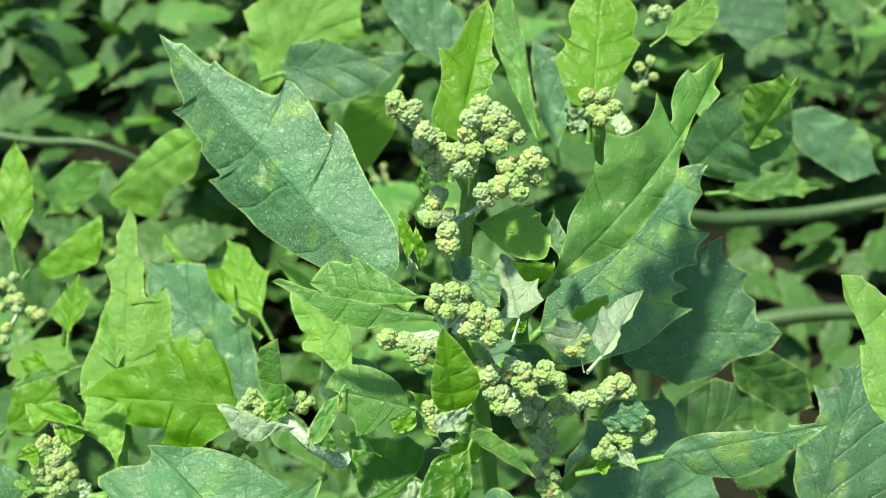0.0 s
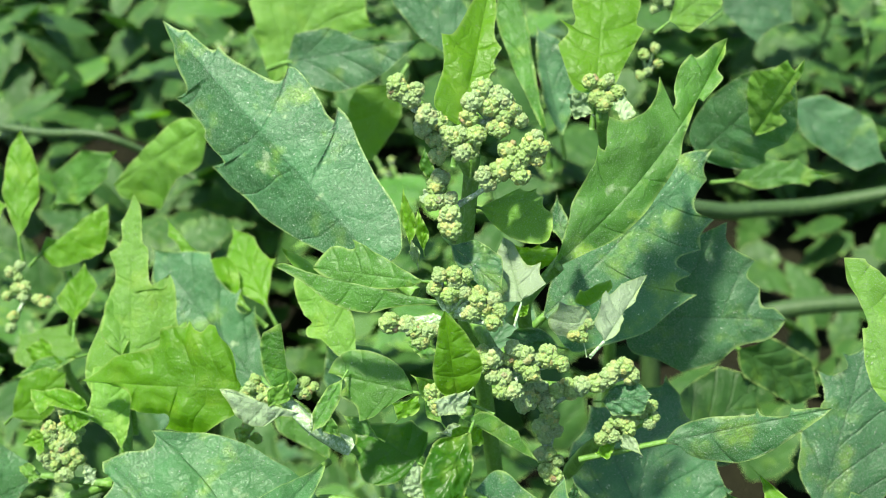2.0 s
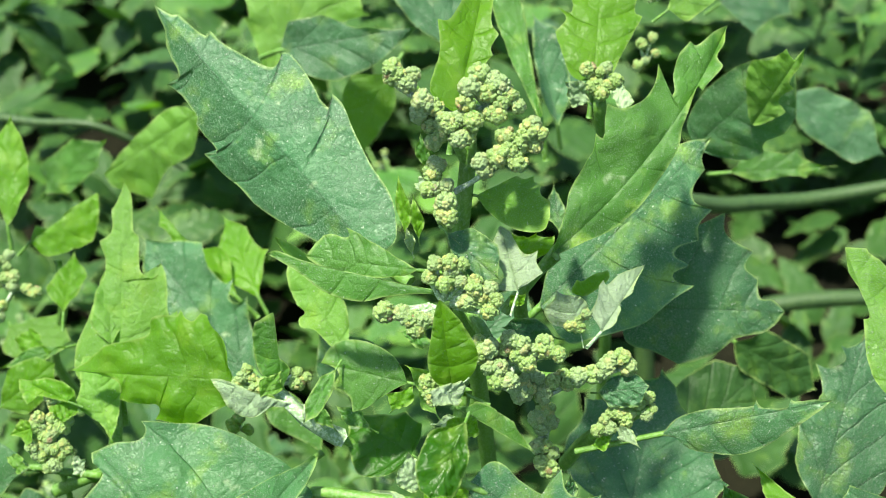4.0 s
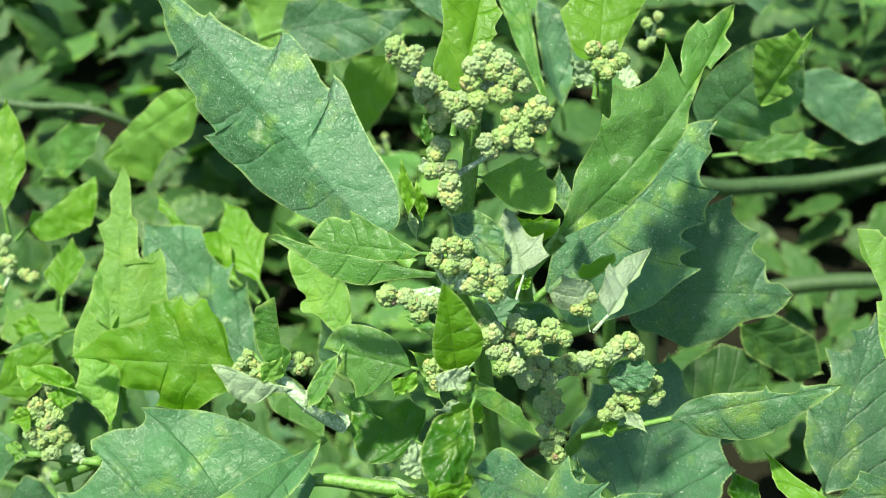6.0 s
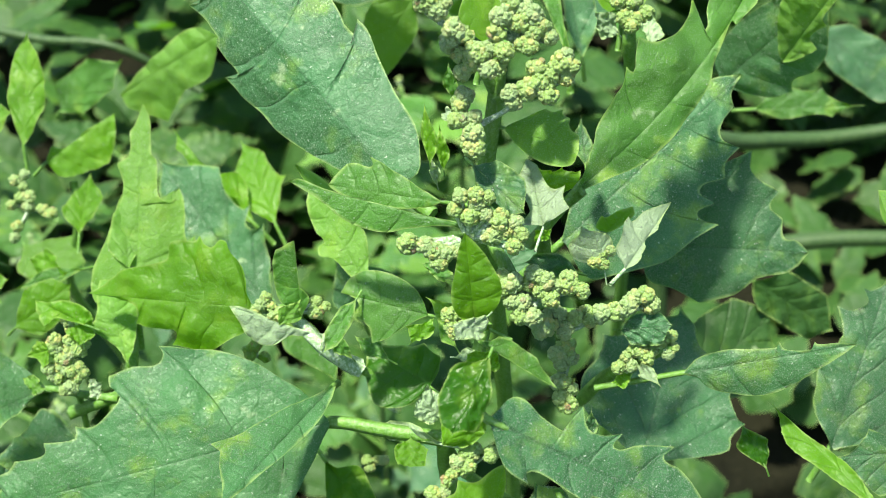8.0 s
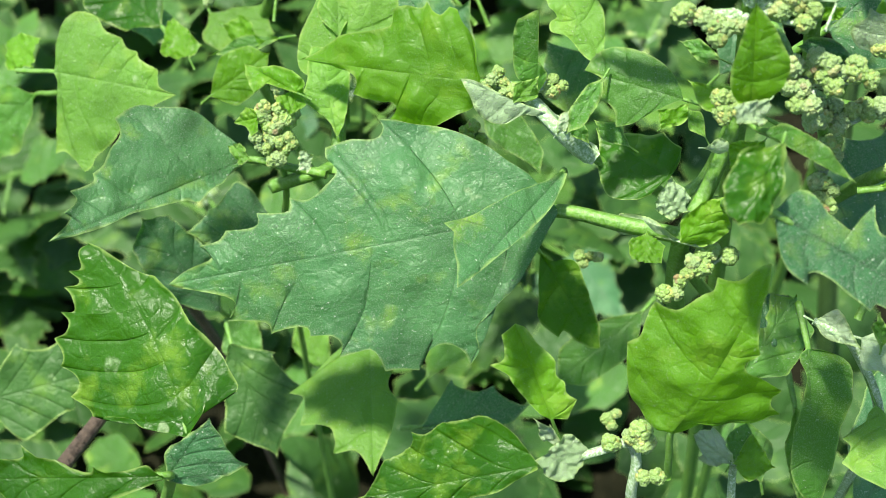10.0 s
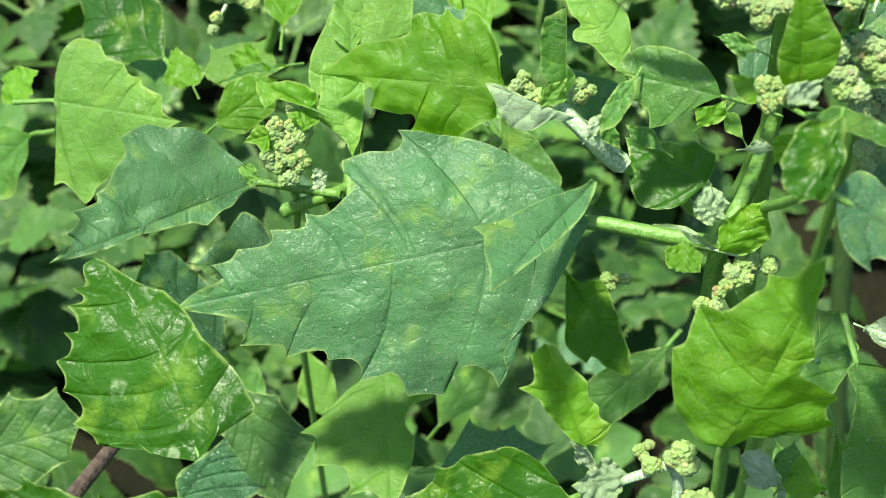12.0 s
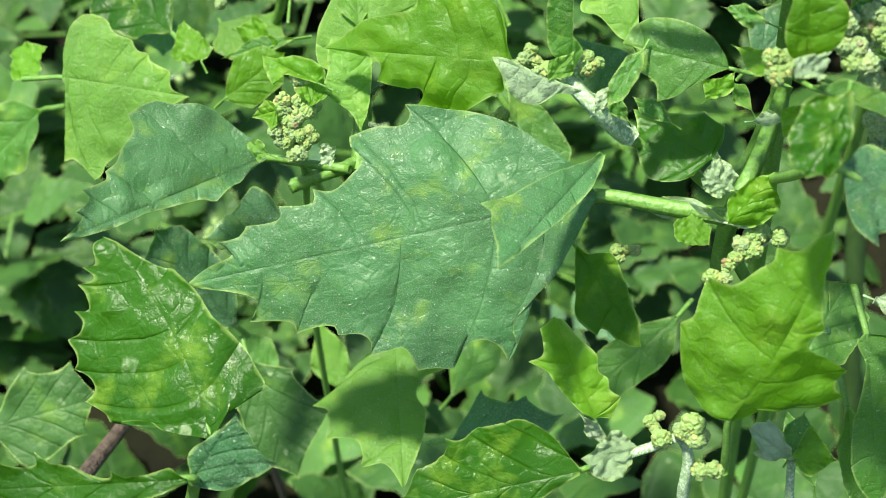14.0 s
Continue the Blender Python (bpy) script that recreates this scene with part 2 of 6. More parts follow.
def bark_material():
    m, nodes, links, shader = nodes_of("dead_bark")
    place = nodes.new("ShaderNodeTexCoord").outputs["Object"]
    tone = blend(nodes, links, span(nodes, links, noise_at(nodes, links, place, 500, 5, 0.7), 0.35, 0.7), (0.035, 0.022, 0.016), (0.13, 0.09, 0.065))
    links.new(tone, shader.inputs["Base Color"])
    shader.inputs["Roughness"].default_value = 0.8
    bump = nodes.new("ShaderNodeBump")
    bump.inputs["Strength"].default_value, bump.inputs["Distance"].default_value = 1.0, 0.0006
    links.new(noise_at(nodes, links, place, 900, 4), bump.inputs["Height"])
    links.new(bump.outputs[0], shader.inputs["Normal"])
    return m


SOIL, BARK = soil_material(), bark_material()


# ---- parts ----
def part(name, bm, material, parent, label=""):
    mesh = bpy.data.meshes.new(name)
    bm.to_mesh(mesh)
    bm.free()
    for f in mesh.polygons:
        f.use_smooth = True
    mesh.materials.append(material)
    ob = new(name, mesh)
    ob.parent = parent
    return tagged(ob, label)


def plant(label, base):
    ob = new("goosefoot_plant")
    ob.location = base
    ob.empty_display_size = 0.02
    return tagged(ob, label, "plant", "goosefoot plants")


def edge_of(points, narrow, notch, seed):
    """The half width along the blade: a smooth line through the given edge points, hollowed out on the tip's side of each tooth."""
    rows = sorted(points, key=lambda p: p[0])
    u = np.array([0.0] + [p[0] for p in rows] + [1.0])
    w = np.array([narrow] + [p[1] for p in rows] + [0.0])
    tooth = [False] + [len(p) > 2 for p in rows] + [True]
    keep = np.concatenate(([True], np.diff(u) > 0.004))
    u, w, tooth = u[keep], w[keep], [t for t, k in zip(tooth, keep) if k]
    gap = np.maximum(np.diff(u), 1e-4)
    rise = np.diff(w) / gap
    slope = np.zeros(len(u))
    for k in range(1, len(u) - 1):
        if rise[k - 1] * rise[k] > 0:
            slope[k] = 2 * rise[k - 1] * rise[k] / (rise[k - 1] + rise[k])
    slope[0], slope[-1] = rise[0], rise[-1]
    fine_u, fine_w = [], []
    for k in range(len(gap)):
        n = max(3, int(gap[k] * 75))
        depth = min(notch, 0.45 * gap[k], 0.3 * (w[k] + w[k + 1]))
        for j in range(n):
            x = j / n
            h = gap[k]
            value = ((2 * x ** 3 - 3 * x ** 2 + 1) * w[k] + (x ** 3 - 2 * x ** 2 + x) * h * slope[k]
                     + (3 * x ** 2 - 2 * x ** 3) * w[k + 1] + (x ** 3 - x ** 2) * h * slope[k + 1])
            if tooth[k] or tooth[k + 1]:
                straight = w[k] + (w[k + 1] - w[k]) * x
                value = 0.5 * value + 0.5 * straight
            if tooth[k]:
                value -= depth * 2.6 * math.sqrt(x) * (1 - x)
            if tooth[k + 1]:
                value -= 0.55 * depth * 6.75 * x * x * (1 - x)
            value += 0.006 * noise.noise((u[k] * 40 + x * h * 40, seed, 0)) * min(1, value / 0.05)
            fine_u.append(u[k] + x * h)
            fine_w.append(max(0.003, value))
    return np.array(fine_u + [1.0]), np.array(fine_w + [0.0])


def tube(bm, points, radii, sides=8, grooves=0.12):
    """A tapered, slightly ridged stalk through the points."""
    pts = [Vector(p) for p in points]
    fine, rad = [], []
    n = len(pts)
    span_of = [(pts[i + 1] - pts[i]).length for i in range(n - 1)]
    way = [pts[min(i + 1, n - 1)] - pts[max(i - 1, 0)] for i in range(n)]
    for i in range(n - 1):
        h = span_of[i]
        m1, m2 = way[i].normalized() * h, way[i + 1].normalized() * h
        steps = 6 if h < 0.05 else 12
        for s in range(steps):
            t = s / steps
            fine.append(pts[i] * (2 * t ** 3 - 3 * t ** 2 + 1) + m1 * (t ** 3 - 2 * t ** 2 + t) + pts[i + 1] * (3 * t ** 2 - 2 * t ** 3) + m2 * (t ** 3 - t ** 2))
            rad.append(radii[i] + (radii[i + 1] - radii[i]) * t)
    fine.append(pts[-1])
    rad.append(radii[-1])
    rings = []
    ref = Vector((0.3, 1, 0.2))
    for i, p in enumerate(fine):
        d = (fine[min(i + 1, len(fine) - 1)] - fine[max(i - 1, 0)]).normalized()
        a = d.cross(ref).normalized()
        b = d.cross(a)
        ring = []
        for k in range(sides):
            g = 2 * math.pi * k / sides
            r = rad[i] * (1 + (grooves if k % 2 else -grooves))
            ring.append(bm.verts.new(p + (a * math.cos(g) + b * math.sin(g)) * r))
        rings.append(ring)
    for r0, r1 in zip(rings, rings[1:]):
        for k in range(sides):
            bm.faces.new((r0[k], r0[(k + 1) % sides], r1[(k + 1) % sides], r1[k]))
    bm.faces.new(rings[0])
    bm.faces.new(list(reversed(rings[-1])))


def stem(parent, points, radius, material):
    bm = bmesh.new()
    o = parent.location
    n = len(points)
    tube(bm, [Vector(p) - o for p in points], [radius * (1.15 - 0.4 * i / (n - 1)) for i in range(n)], 10)
    return part("stem", bm, material, parent)


leaf_count = [0]


def leaf_stalk(blade_part, base, axis, up, length, bow, root, material):
    """The stalk of a blade, from its root to the blade's base and running out under the middle vein."""
    bm = bmesh.new()
    r = min(0.0011, 0.017 * length)
    first = root or base - axis * 0.20 - up * 0.16 * length
    mids = [base + axis * u + up * ((bow * 4 * u * (1 - u) - 0.014) * length - r * (0.6 - u)) for u in (0.0, 0.12, 0.3)]
    tube(bm, [first, first.lerp(base, 0.5) - up * 0.5 * r, *mids], [r * 1.25, r * 1.15, r, r * 0.6, r * 0.2], 6, 0.05)
    part("leaf_stalk", bm, STEM if material is not P else PALE, blade_part)


def margin(points):
    """A leaf's margin from base to tip, in lengths of the blade: pointed at the teeth, rounded in the bays between them.
    Gives the points of the line and, for each, whether a tooth sits there."""
    knots = [(0.0, 0.010)] + [(p[0], p[1]) for p in points] + [(1.0, 0.0)]
    sharp = [True] + [len(p) > 2 for p in points] + [True]
    line, teeth = [], []
    for k in range(len(knots) - 1):
        a, b = Vector(knots[k]), Vector(knots[k + 1])
        before, after = Vector(knots[max(k - 1, 0)]), Vector(knots[min(k + 2, len(knots) - 1)])
        h = (b - a).length
        m1 = (b - a) if sharp[k] else (b - before).normalized() * h
        m2 = (b - a) if sharp[k + 1] else (after - a).normalized() * h
        n = max(2, min(9, int(h / 0.014)))
        for j in range(n):
            x = j / n
            line.append(a * (2 * x ** 3 - 3 * x ** 2 + 1) + m1 * (x ** 3 - 2 * x ** 2 + x) + b * (3 * x ** 2 - 2 * x ** 3) + m2 * (x ** 3 - x ** 2))
            teeth.append(j == 0 and sharp[k] and k > 0)
    return line + [Vector((1.0, 0.0))], teeth + [False]


def blade(parent, base, tip, side, left, right, material, stalk=None, folds=(0.0, 0.0), bow=0.0, bend=0.0, label="", cols=12, ripple=1.0):
    """A large toothed leaf with a side vein running into each main tooth and the blade swelling between the veins.
    left and right: margin points (along, half width, 1 for a tooth) in lengths of the blade; folds: how far each half drops away;
    bow: the arch of the middle vein; bend: how far it swings to the left."""
    leaf_count[0] += 1
    seed = leaf_count[0] * 7.31
    o = parent.location
    base, tip, side = Vector(base) - o, Vector(tip) - o, Vector(side)
    axis = tip - base
    length = axis.length
    up = axis.normalized().cross(side).normalized()
    bm = bmesh.new()
    layer, rim, vein = bm.loops.layers.uv.new("UVMap"), bm.loops.layers.uv.new("Rim"), bm.loops.layers.uv.new("Vein")
    for sign, points, fold in ((1, left, folds[0]), (-1, right, folds[1])):
        line, teeth = margin(points)
        n = len(line)
        # where each row leaves the middle vein
        foot, high = [], 0.0
        for j, e in enumerate(line):
            high = max(high, min(1.0, e.x - 0.55 * e.y))
            foot.append(0.92 * high + 0.08 * j / (n - 1))
        foot = [f / foot[-1] for f in foot]
        # rows that carry a side vein
        rows, last = [], -1.0
        for j in range(n):
            if teeth[j] and line[j].x - last > 0.10 and line[j].y > 0.03:
                rows.append(j)
                last = line[j].x
        if len(rows) < 3:
            rows = [int(n * f) for f in (0.22, 0.42, 0.6, 0.78)]
        marks = [0] + rows + [n - 1]
        phase = np.interp(np.arange(n), marks, [0.35] + list(range(1, len(rows) + 1)) + [len(rows) + 0.65])

        def flat_at(j, s):
            e = line[j]
            return Vector((foot[j] + (e.x - foot[j]) * s ** 1.6, e.y * s))

        grid = []
        for j in range(n):
            seg = next(i for i in range(len(marks) - 1) if marks[i + 1] >= j)
            row = []
            for k in range(cols + 1):
                s = 1 - (1 - k / cols) ** 1.2
                q = flat_at(j, s)
                gap = (flat_at(marks[seg + 1], s) - flat_at(marks[seg], s)).length
                u, w = q.x, q.y
                cu = min(1.0, max(0.0, u))
                arch = 4 * cu * (1 - cu)
                uneven = 0.6 + 0.9 * abs(noise.noise((seg * 3.7, seed, sign)))
                swell = uneven * math.sin(math.pi * phase[j]) ** 2 if 0 < seg < len(marks) - 2 else math.sin(math.pi * phase[j]) ** 2 * 0.5
                lift = bow * arch - fold * w
                lift += ripple * 0.032 * gap * swell * min(1, w / 0.05) * (1 - 0.6 * s)
                lift -= 0.005 * math.exp(-(w / 0.016) ** 2) * (1 - cu)
                lift += ripple * 0.026 * noise.noise((u * 3.1 + seed, sign * w * 4.6, seed * 0.37)) * s
                lift += ripple * 0.012 * noise.noise((u * 8 + seed, sign * w * 9, seed)) * min(1, w / 0.06)
                lift += ripple * 0.014 * s ** 3 * noise.noise((u * 14 + seed, sign * 3.3, 5.1))
                p = base + axis * u + (side * (sign * w + bend * arch) + up * lift) * length
                row.append((bm.verts.new(p), (sign * w, u), ((1 - s) * max(line[j].y, 0.004), length), (float(phase[j]), max(gap, 0.02) * length)))
            grid.append(row)
        for j in range(n - 1):
            for k in range(cols):
                quad = [grid[j][k], grid[j][k + 1], grid[j + 1][k + 1], grid[j + 1][k]]
                if sign > 0:
                    quad.reverse()
                f = bm.faces.new([q[0] for q in quad])
                for loop, q in zip(f.loops, quad):
                    loop[layer].uv, loop[rim].uv, loop[vein].uv = q[1], q[2], q[3]
    blade_part = part("leaf", bm, material, parent, label)
    leaf_stalk(blade_part, base, axis, up, length, bow, Vector(stalk) - o if stalk else None, material)
    return blade_part


def leaf(parent, base, tip, side, left, right, material, stalk=None, folds=(0.0, 0.0), bow=0.0, label="", rows=30, cols=10, notch=0.060, ripple=1.0):
    """One toothed blade from base to tip. side: the way to its left; left and right: edge points (along, half width, 1 for a tooth),
    in lengths of the blade; folds: how far each half drops away; bow: the arch of the middle vein."""
    leaf_count[0] += 1
    seed = leaf_count[0] * 7.31
    o = parent.location
    base, tip, side = Vector(base) - o, Vector(tip) - o, Vector(side)
    axis = tip - base
    length = axis.length
    up = axis.normalized().cross(side).normalized()
    narrow = 0.012
    crumple = 0.16 if material is P else 0.10 if length < 0.012 else 0.0
    curl = 0.35 * noise.noise((seed, 1.7, 0)) if crumple else 0.0
    (lu, lw), (ru, rw) = edge_of(left, narrow, notch, seed), edge_of(right, narrow, notch, seed + 5)
    us = sorted(set(np.linspace(0, 1, rows).round(3)) | (set(lu.round(3)) | set(ru.round(3)) if cols > 6 else set(lu[::2].round(2))))
    def lean_of(u, w):
        # teeth point towards the tip
        return (w - np.convolve(np.interp(np.linspace(-0.1, 1.1, 241), u, w), np.ones(19) / 19, "same")[np.clip(((u + 0.1) * 200).astype(int), 0, 240)]) * 0.4

    l_lean, r_lean = lean_of(lu, lw), lean_of(ru, rw)
    bm = bmesh.new()
    layer, rim, vein = bm.loops.layers.uv.new("UVMap"), bm.loops.layers.uv.new("Rim"), bm.loops.layers.uv.new("Vein")
    grid, flat = [], []
    for u in us:
        wl, wr = float(np.interp(u, lu, lw)), float(np.interp(u, ru, rw))
        ahead = (float(np.interp(u, ru, r_lean)), float(np.interp(u, lu, l_lean)))
        line, row = [], []
        for k in range(-cols, cols + 1):
            s = 1 - (1 - abs(k) / cols) ** 1.25
            w = (wl if k >= 0 else -wr) * s
            fold = folds[0] if k >= 0 else folds[1]
            a = abs(w)
            lift = bow * 4 * u * (1 - u) - fold * a
            # quilted between the veins, sunk along them, wavy towards the edge
            lift += -0.0015 * math.exp(-(a / 0.035) ** 2) * (1 - u)
            lift += ripple * 0.0030 * math.sin((u - 1.05 * a ** 0.8 + 0.05 * noise.noise((u * 5, seed, w * 5))) * 4.3 * 2 * math.pi + math.pi) * min(1, a / 0.08)
            lift += ripple * 0.034 * noise.noise((u * 3.1 + seed, w * 4.6, seed * 0.37)) * (0.3 + s)
            lift += ripple * 0.015 * noise.noise((u * 7.5 + seed, w * 9, seed)) * min(1, a / 0.06)
            lift += ripple * 0.020 * s ** 3 * math.sin(u * 23 + seed + (2 if k > 0 else 0))
            lift += crumple * (noise.noise((u * 3.2 + seed, w * 5, 3)) + 0.6 * noise.noise((u * 7 + seed, w * 12, 8))) * (0.4 + s) + curl * u * u
            p = base + axis * (u + ahead[k >= 0] * s ** 3 * min(1, (1 - u) * 8)) + (side * w + up * lift) * length
            line.append(bm.verts.new(p))
            row.append((w, u, (1 - s) * max(wl if k >= 0 else wr, 0.004)))
        grid.append(line)
        flat.append(row)
    for i in range(len(us) - 1):
        for k in range(2 * cols):
            quad = ((i, k), (i, k + 1), (i + 1, k + 1), (i + 1, k))
            try:
                f = bm.faces.new([grid[a][b] for a, b in reversed(quad)])
            except ValueError:
                continue
            for loop, (a, b) in zip(f.loops, reversed(quad)):
                loop[layer].uv = flat[a][b][:2]
                loop[rim].uv = (flat[a][b][2], length)
                loop[vein].uv = ((flat[a][b][1] - 1.05 * abs(flat[a][b][0]) ** 0.8) * 4.3 + 0.5, length / 5.5)
    bmesh.ops.remove_doubles(bm, verts=bm.verts[:], dist=1e-6)
    blade_part = part("leaf", bm, material, parent, label)
    leaf_stalk(blade_part, base, axis, up, length, bow, Vector(stalk) - o if stalk else None, material)
    return blade_part


def bud_meshes(sorts, count, fineness):
    """Ball-shaped knots of small five-ribbed flower buds, four sorts."""
    made = []
    for sort in range(sorts):
        rng = random.Random(40 + sort)
        bm = bmesh.new()
        turn = rng.random() * 6
        for k in range(count):
            zz = 1 - 2 * (k + 0.5) / count
            g = k * 2.39996 + turn
            ring = math.sqrt(max(0, 1 - zz * zz))
            way = Vector((ring * math.cos(g) + rng.uniform(-.15, .15), ring * math.sin(g) + rng.uniform(-.15, .15), zz + rng.uniform(-.15, .15))).normalized()
            size = rng.uniform(0.28, 0.44)
            lump = bmesh.ops.create_icosphere(bm, subdivisions=fineness, radius=1.0)["verts"]
            turned = way.to_track_quat("Z", "Y").to_matrix()
            spin, apart = rng.random() * 6, rng.uniform(0.60, 0.80)
            for v in lump:
                c = v.co.copy()
                az = math.atan2(c.y, c.x) + spin
                rib = 1 + 0.13 * math.cos(5 * az) * (1 - c.z * c.z) ** 0.5 - 0.55 * max(0, c.z - 0.75) / 0.25
                rib += 0.10 * noise.noise(c * 3.2 + Vector((k, sort, 0))) + 0.09 * noise.noise(c * 8 + Vector((sort, k, 0)))
                v.co = turned @ (c * rib * size) + way * apart
        core = bmesh.ops.create_icosphere(bm, subdivisions=2, radius=0.80)["verts"]
        mesh = bpy.data.meshes.new("flower_knot")
        bm.to_mesh(mesh)
        bm.free()
        for f in mesh.polygons:
            f.use_smooth = True
        mesh.materials.append(BUD)
        made.append(mesh)
    return made


KNOTS, FAR_KNOTS = bud_meshes(6, 17, 3), bud_meshes(2, 9, 1)
knot_rng = random.Random(9)


def cluster(parent, size, places, sorts=None):
    """A branch of a flower head: one knot of buds at each place, on short stalks to its middle."""
    o = parent.location
    middle = sum((Vector(p) for p in places), Vector()) / len(places) - o
    bm = bmesh.new()
    for p in places:
        q = Vector(p) - o
        tube(bm, [q, q.lerp(middle, 0.35) + Vector((0, 0.0006, -0.0012)), q.lerp(middle, 0.75) + Vector((0, 0.001, -0.002))], [size * 0.25, size * 0.22, size * 0.3], 5, 0)
    head = part("flower_head", bm, PALE, parent, "mealy pale green flower head")
    for p in places:
        knot = new("flower_knot", knot_rng.choice(sorts or KNOTS))
        knot.parent = head
        r = size * knot_rng.uniform(0.65, 1.0)
        way = Vector((knot_rng.uniform(-1, 1), knot_rng.uniform(-1, 1), knot_rng.uniform(-1, 1))) * size * 0.25
        knot.matrix_basis = Matrix.LocRotScale(Vector(p) - o + way, Euler([knot_rng.uniform(0, 6.28) for _ in range(3)]), (r, r, r))
    return head


# ---- ground ----
def ground_sheet():
    bm = bmesh.new()
    near = np.linspace(-0.6, 1.4, 61)
    far = [-60, -20, -6, -2, -1]
    xs = far + list(np.linspace(-0.8, 0.8, 49)) + [-v for v in reversed(far)]
    ys = far + list(near) + [3, 8, 25, 80]
    grid = [[bm.verts.new((x, y, 0.018 * noise.noise((x * 9, y * 9, 3)) + 0.006 * noise.noise((x * 40, y * 40, 7)))) for x in xs] for y in ys]
    for r0, r1 in zip(grid, grid[1:]):
        for k in range(len(xs) - 1):
            bm.faces.new((r0[k], r0[k + 1], r1[k + 1], r1[k]))
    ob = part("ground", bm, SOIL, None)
    return tagged(ob, "dark crumbly garden soil under the plants", "soil", "", "structure")


ground_sheet()

# ---- plants near the camera ----

main = plant("tall goosefoot plant with mealy pale green flower clusters", (0.0350, 0.0200, 0.0000))
stem(main, [(0.0350, 0.0200, 0.0000), (0.0066, -0.0028, 0.2809), (0.0028, -0.0111, 0.3099), (0.0029, -0.0109, 0.3211), (0.0038, -0.0092, 0.3324), (0.0041, -0.0070, 0.3397)], 0.0013, STEM)
stem(main, [(0.0038, -0.0092, 0.3324), (0.0006, -0.0097, 0.3396), (-0.0052, -0.0088, 0.3469)], 0.0007, STEM)
stem(main, [(0.0038, -0.0097, 0.3318), (0.0076, -0.0119, 0.3354), (0.0133, -0.0121, 0.3399)], 0.0007, STEM)
stem(main, [(0.0028, -0.0111, 0.3099), (0.0055, -0.0201, 0.3116), (0.0098, -0.0225, 0.3057), (0.0184, -0.0216, 0.3021), (0.0281, -0.0185, 0.3027)], 0.0009, STEM)
stem(main, [(0.0098, -0.0225, 0.3057), (0.0156, -0.0195, 0.2937), (0.0165, -0.0213, 0.2822)], 0.0008, STEM)
stem(main, [(0.0212, -0.0116, 0.2704), (0.0228, -0.0222, 0.2889), (0.0271, -0.0249, 0.2966), (0.0312, -0.0245, 0.2986)], 0.001, STEM)
stem(main, [(0.0134, -0.0085, 0.2975), (0.0126, -0.0074, 0.3065), (0.0172, -0.0100, 0.3159)], 0.001, STEM)
stem(main, [(0.0018, -0.0200, 0.2475), (-0.0017, -0.0267, 0.2765), (0.0016, -0.0205, 0.2840), (0.0040, -0.0156, 0.2933)], 0.0013, STEM)
blade(main, (-0.0102, -0.0051, 0.3115), (-0.0475, 0.0327, 0.3338), (-0.7403, -0.4209, -0.5242),
      [(0.039, 0.048), (0.144, 0.088), (0.234, 0.122), (0.323, 0.150), (0.398, 0.168), (0.469, 0.170), (0.535, 0.183), (0.597, 0.185), (0.629, 0.188, 1), (0.592, 0.156), (0.607, 0.146), (0.650, 0.148), (0.697, 0.144, 1), (0.703, 0.127), (0.745, 0.123), (0.783, 0.120), (0.851, 0.133, 1), (0.817, 0.098), (0.830, 0.078), (0.870, 0.069), (0.907, 0.054, 1), (0.930, 0.027), (0.961, 0.017)],
      [(-0.005, 0.065), (0.021, 0.095), (0.104, 0.142), (0.215, 0.158), (0.313, 0.183), (0.396, 0.210), (0.441, 0.209, 1), (0.405, 0.184), (0.418, 0.174), (0.453, 0.173, 1), (0.491, 0.184), (0.575, 0.195), (0.617, 0.193), (0.633, 0.180, 1), (0.617, 0.160), (0.614, 0.135), (0.650, 0.113), (0.710, 0.092), (0.775, 0.073), (0.822, 0.071, 1), (0.821, 0.052), (0.871, 0.040), (0.927, 0.034, 1), (0.942, 0.017), (0.977, 0.006)],
      D, folds=(0.9, 0.15), stalk=(-0.0046, -0.0090, 0.3096), ripple=0.5)
blade(main, (0.0164, -0.0015, 0.2978), (0.0455, 0.0226, 0.3143), (-0.6960, 0.4597, 0.5516),
      [(0.115, 0.080), (0.289, 0.136), (0.534, 0.145), (0.739, 0.112), (0.913, 0.063)],
      [(-0.022, 0.173), (0.076, 0.243), (0.162, 0.292), (0.273, 0.344), (0.359, 0.351), (0.438, 0.362), (0.524, 0.383, 1), (0.489, 0.296), (0.573, 0.309, 1), (0.566, 0.229), (0.676, 0.265, 1), (0.715, 0.219), (0.798, 0.213, 1), (0.768, 0.138), (0.816, 0.089), (0.899, 0.077, 1), (0.925, 0.033)],
      D, folds=(0.05, 0.1), ripple=1.2)
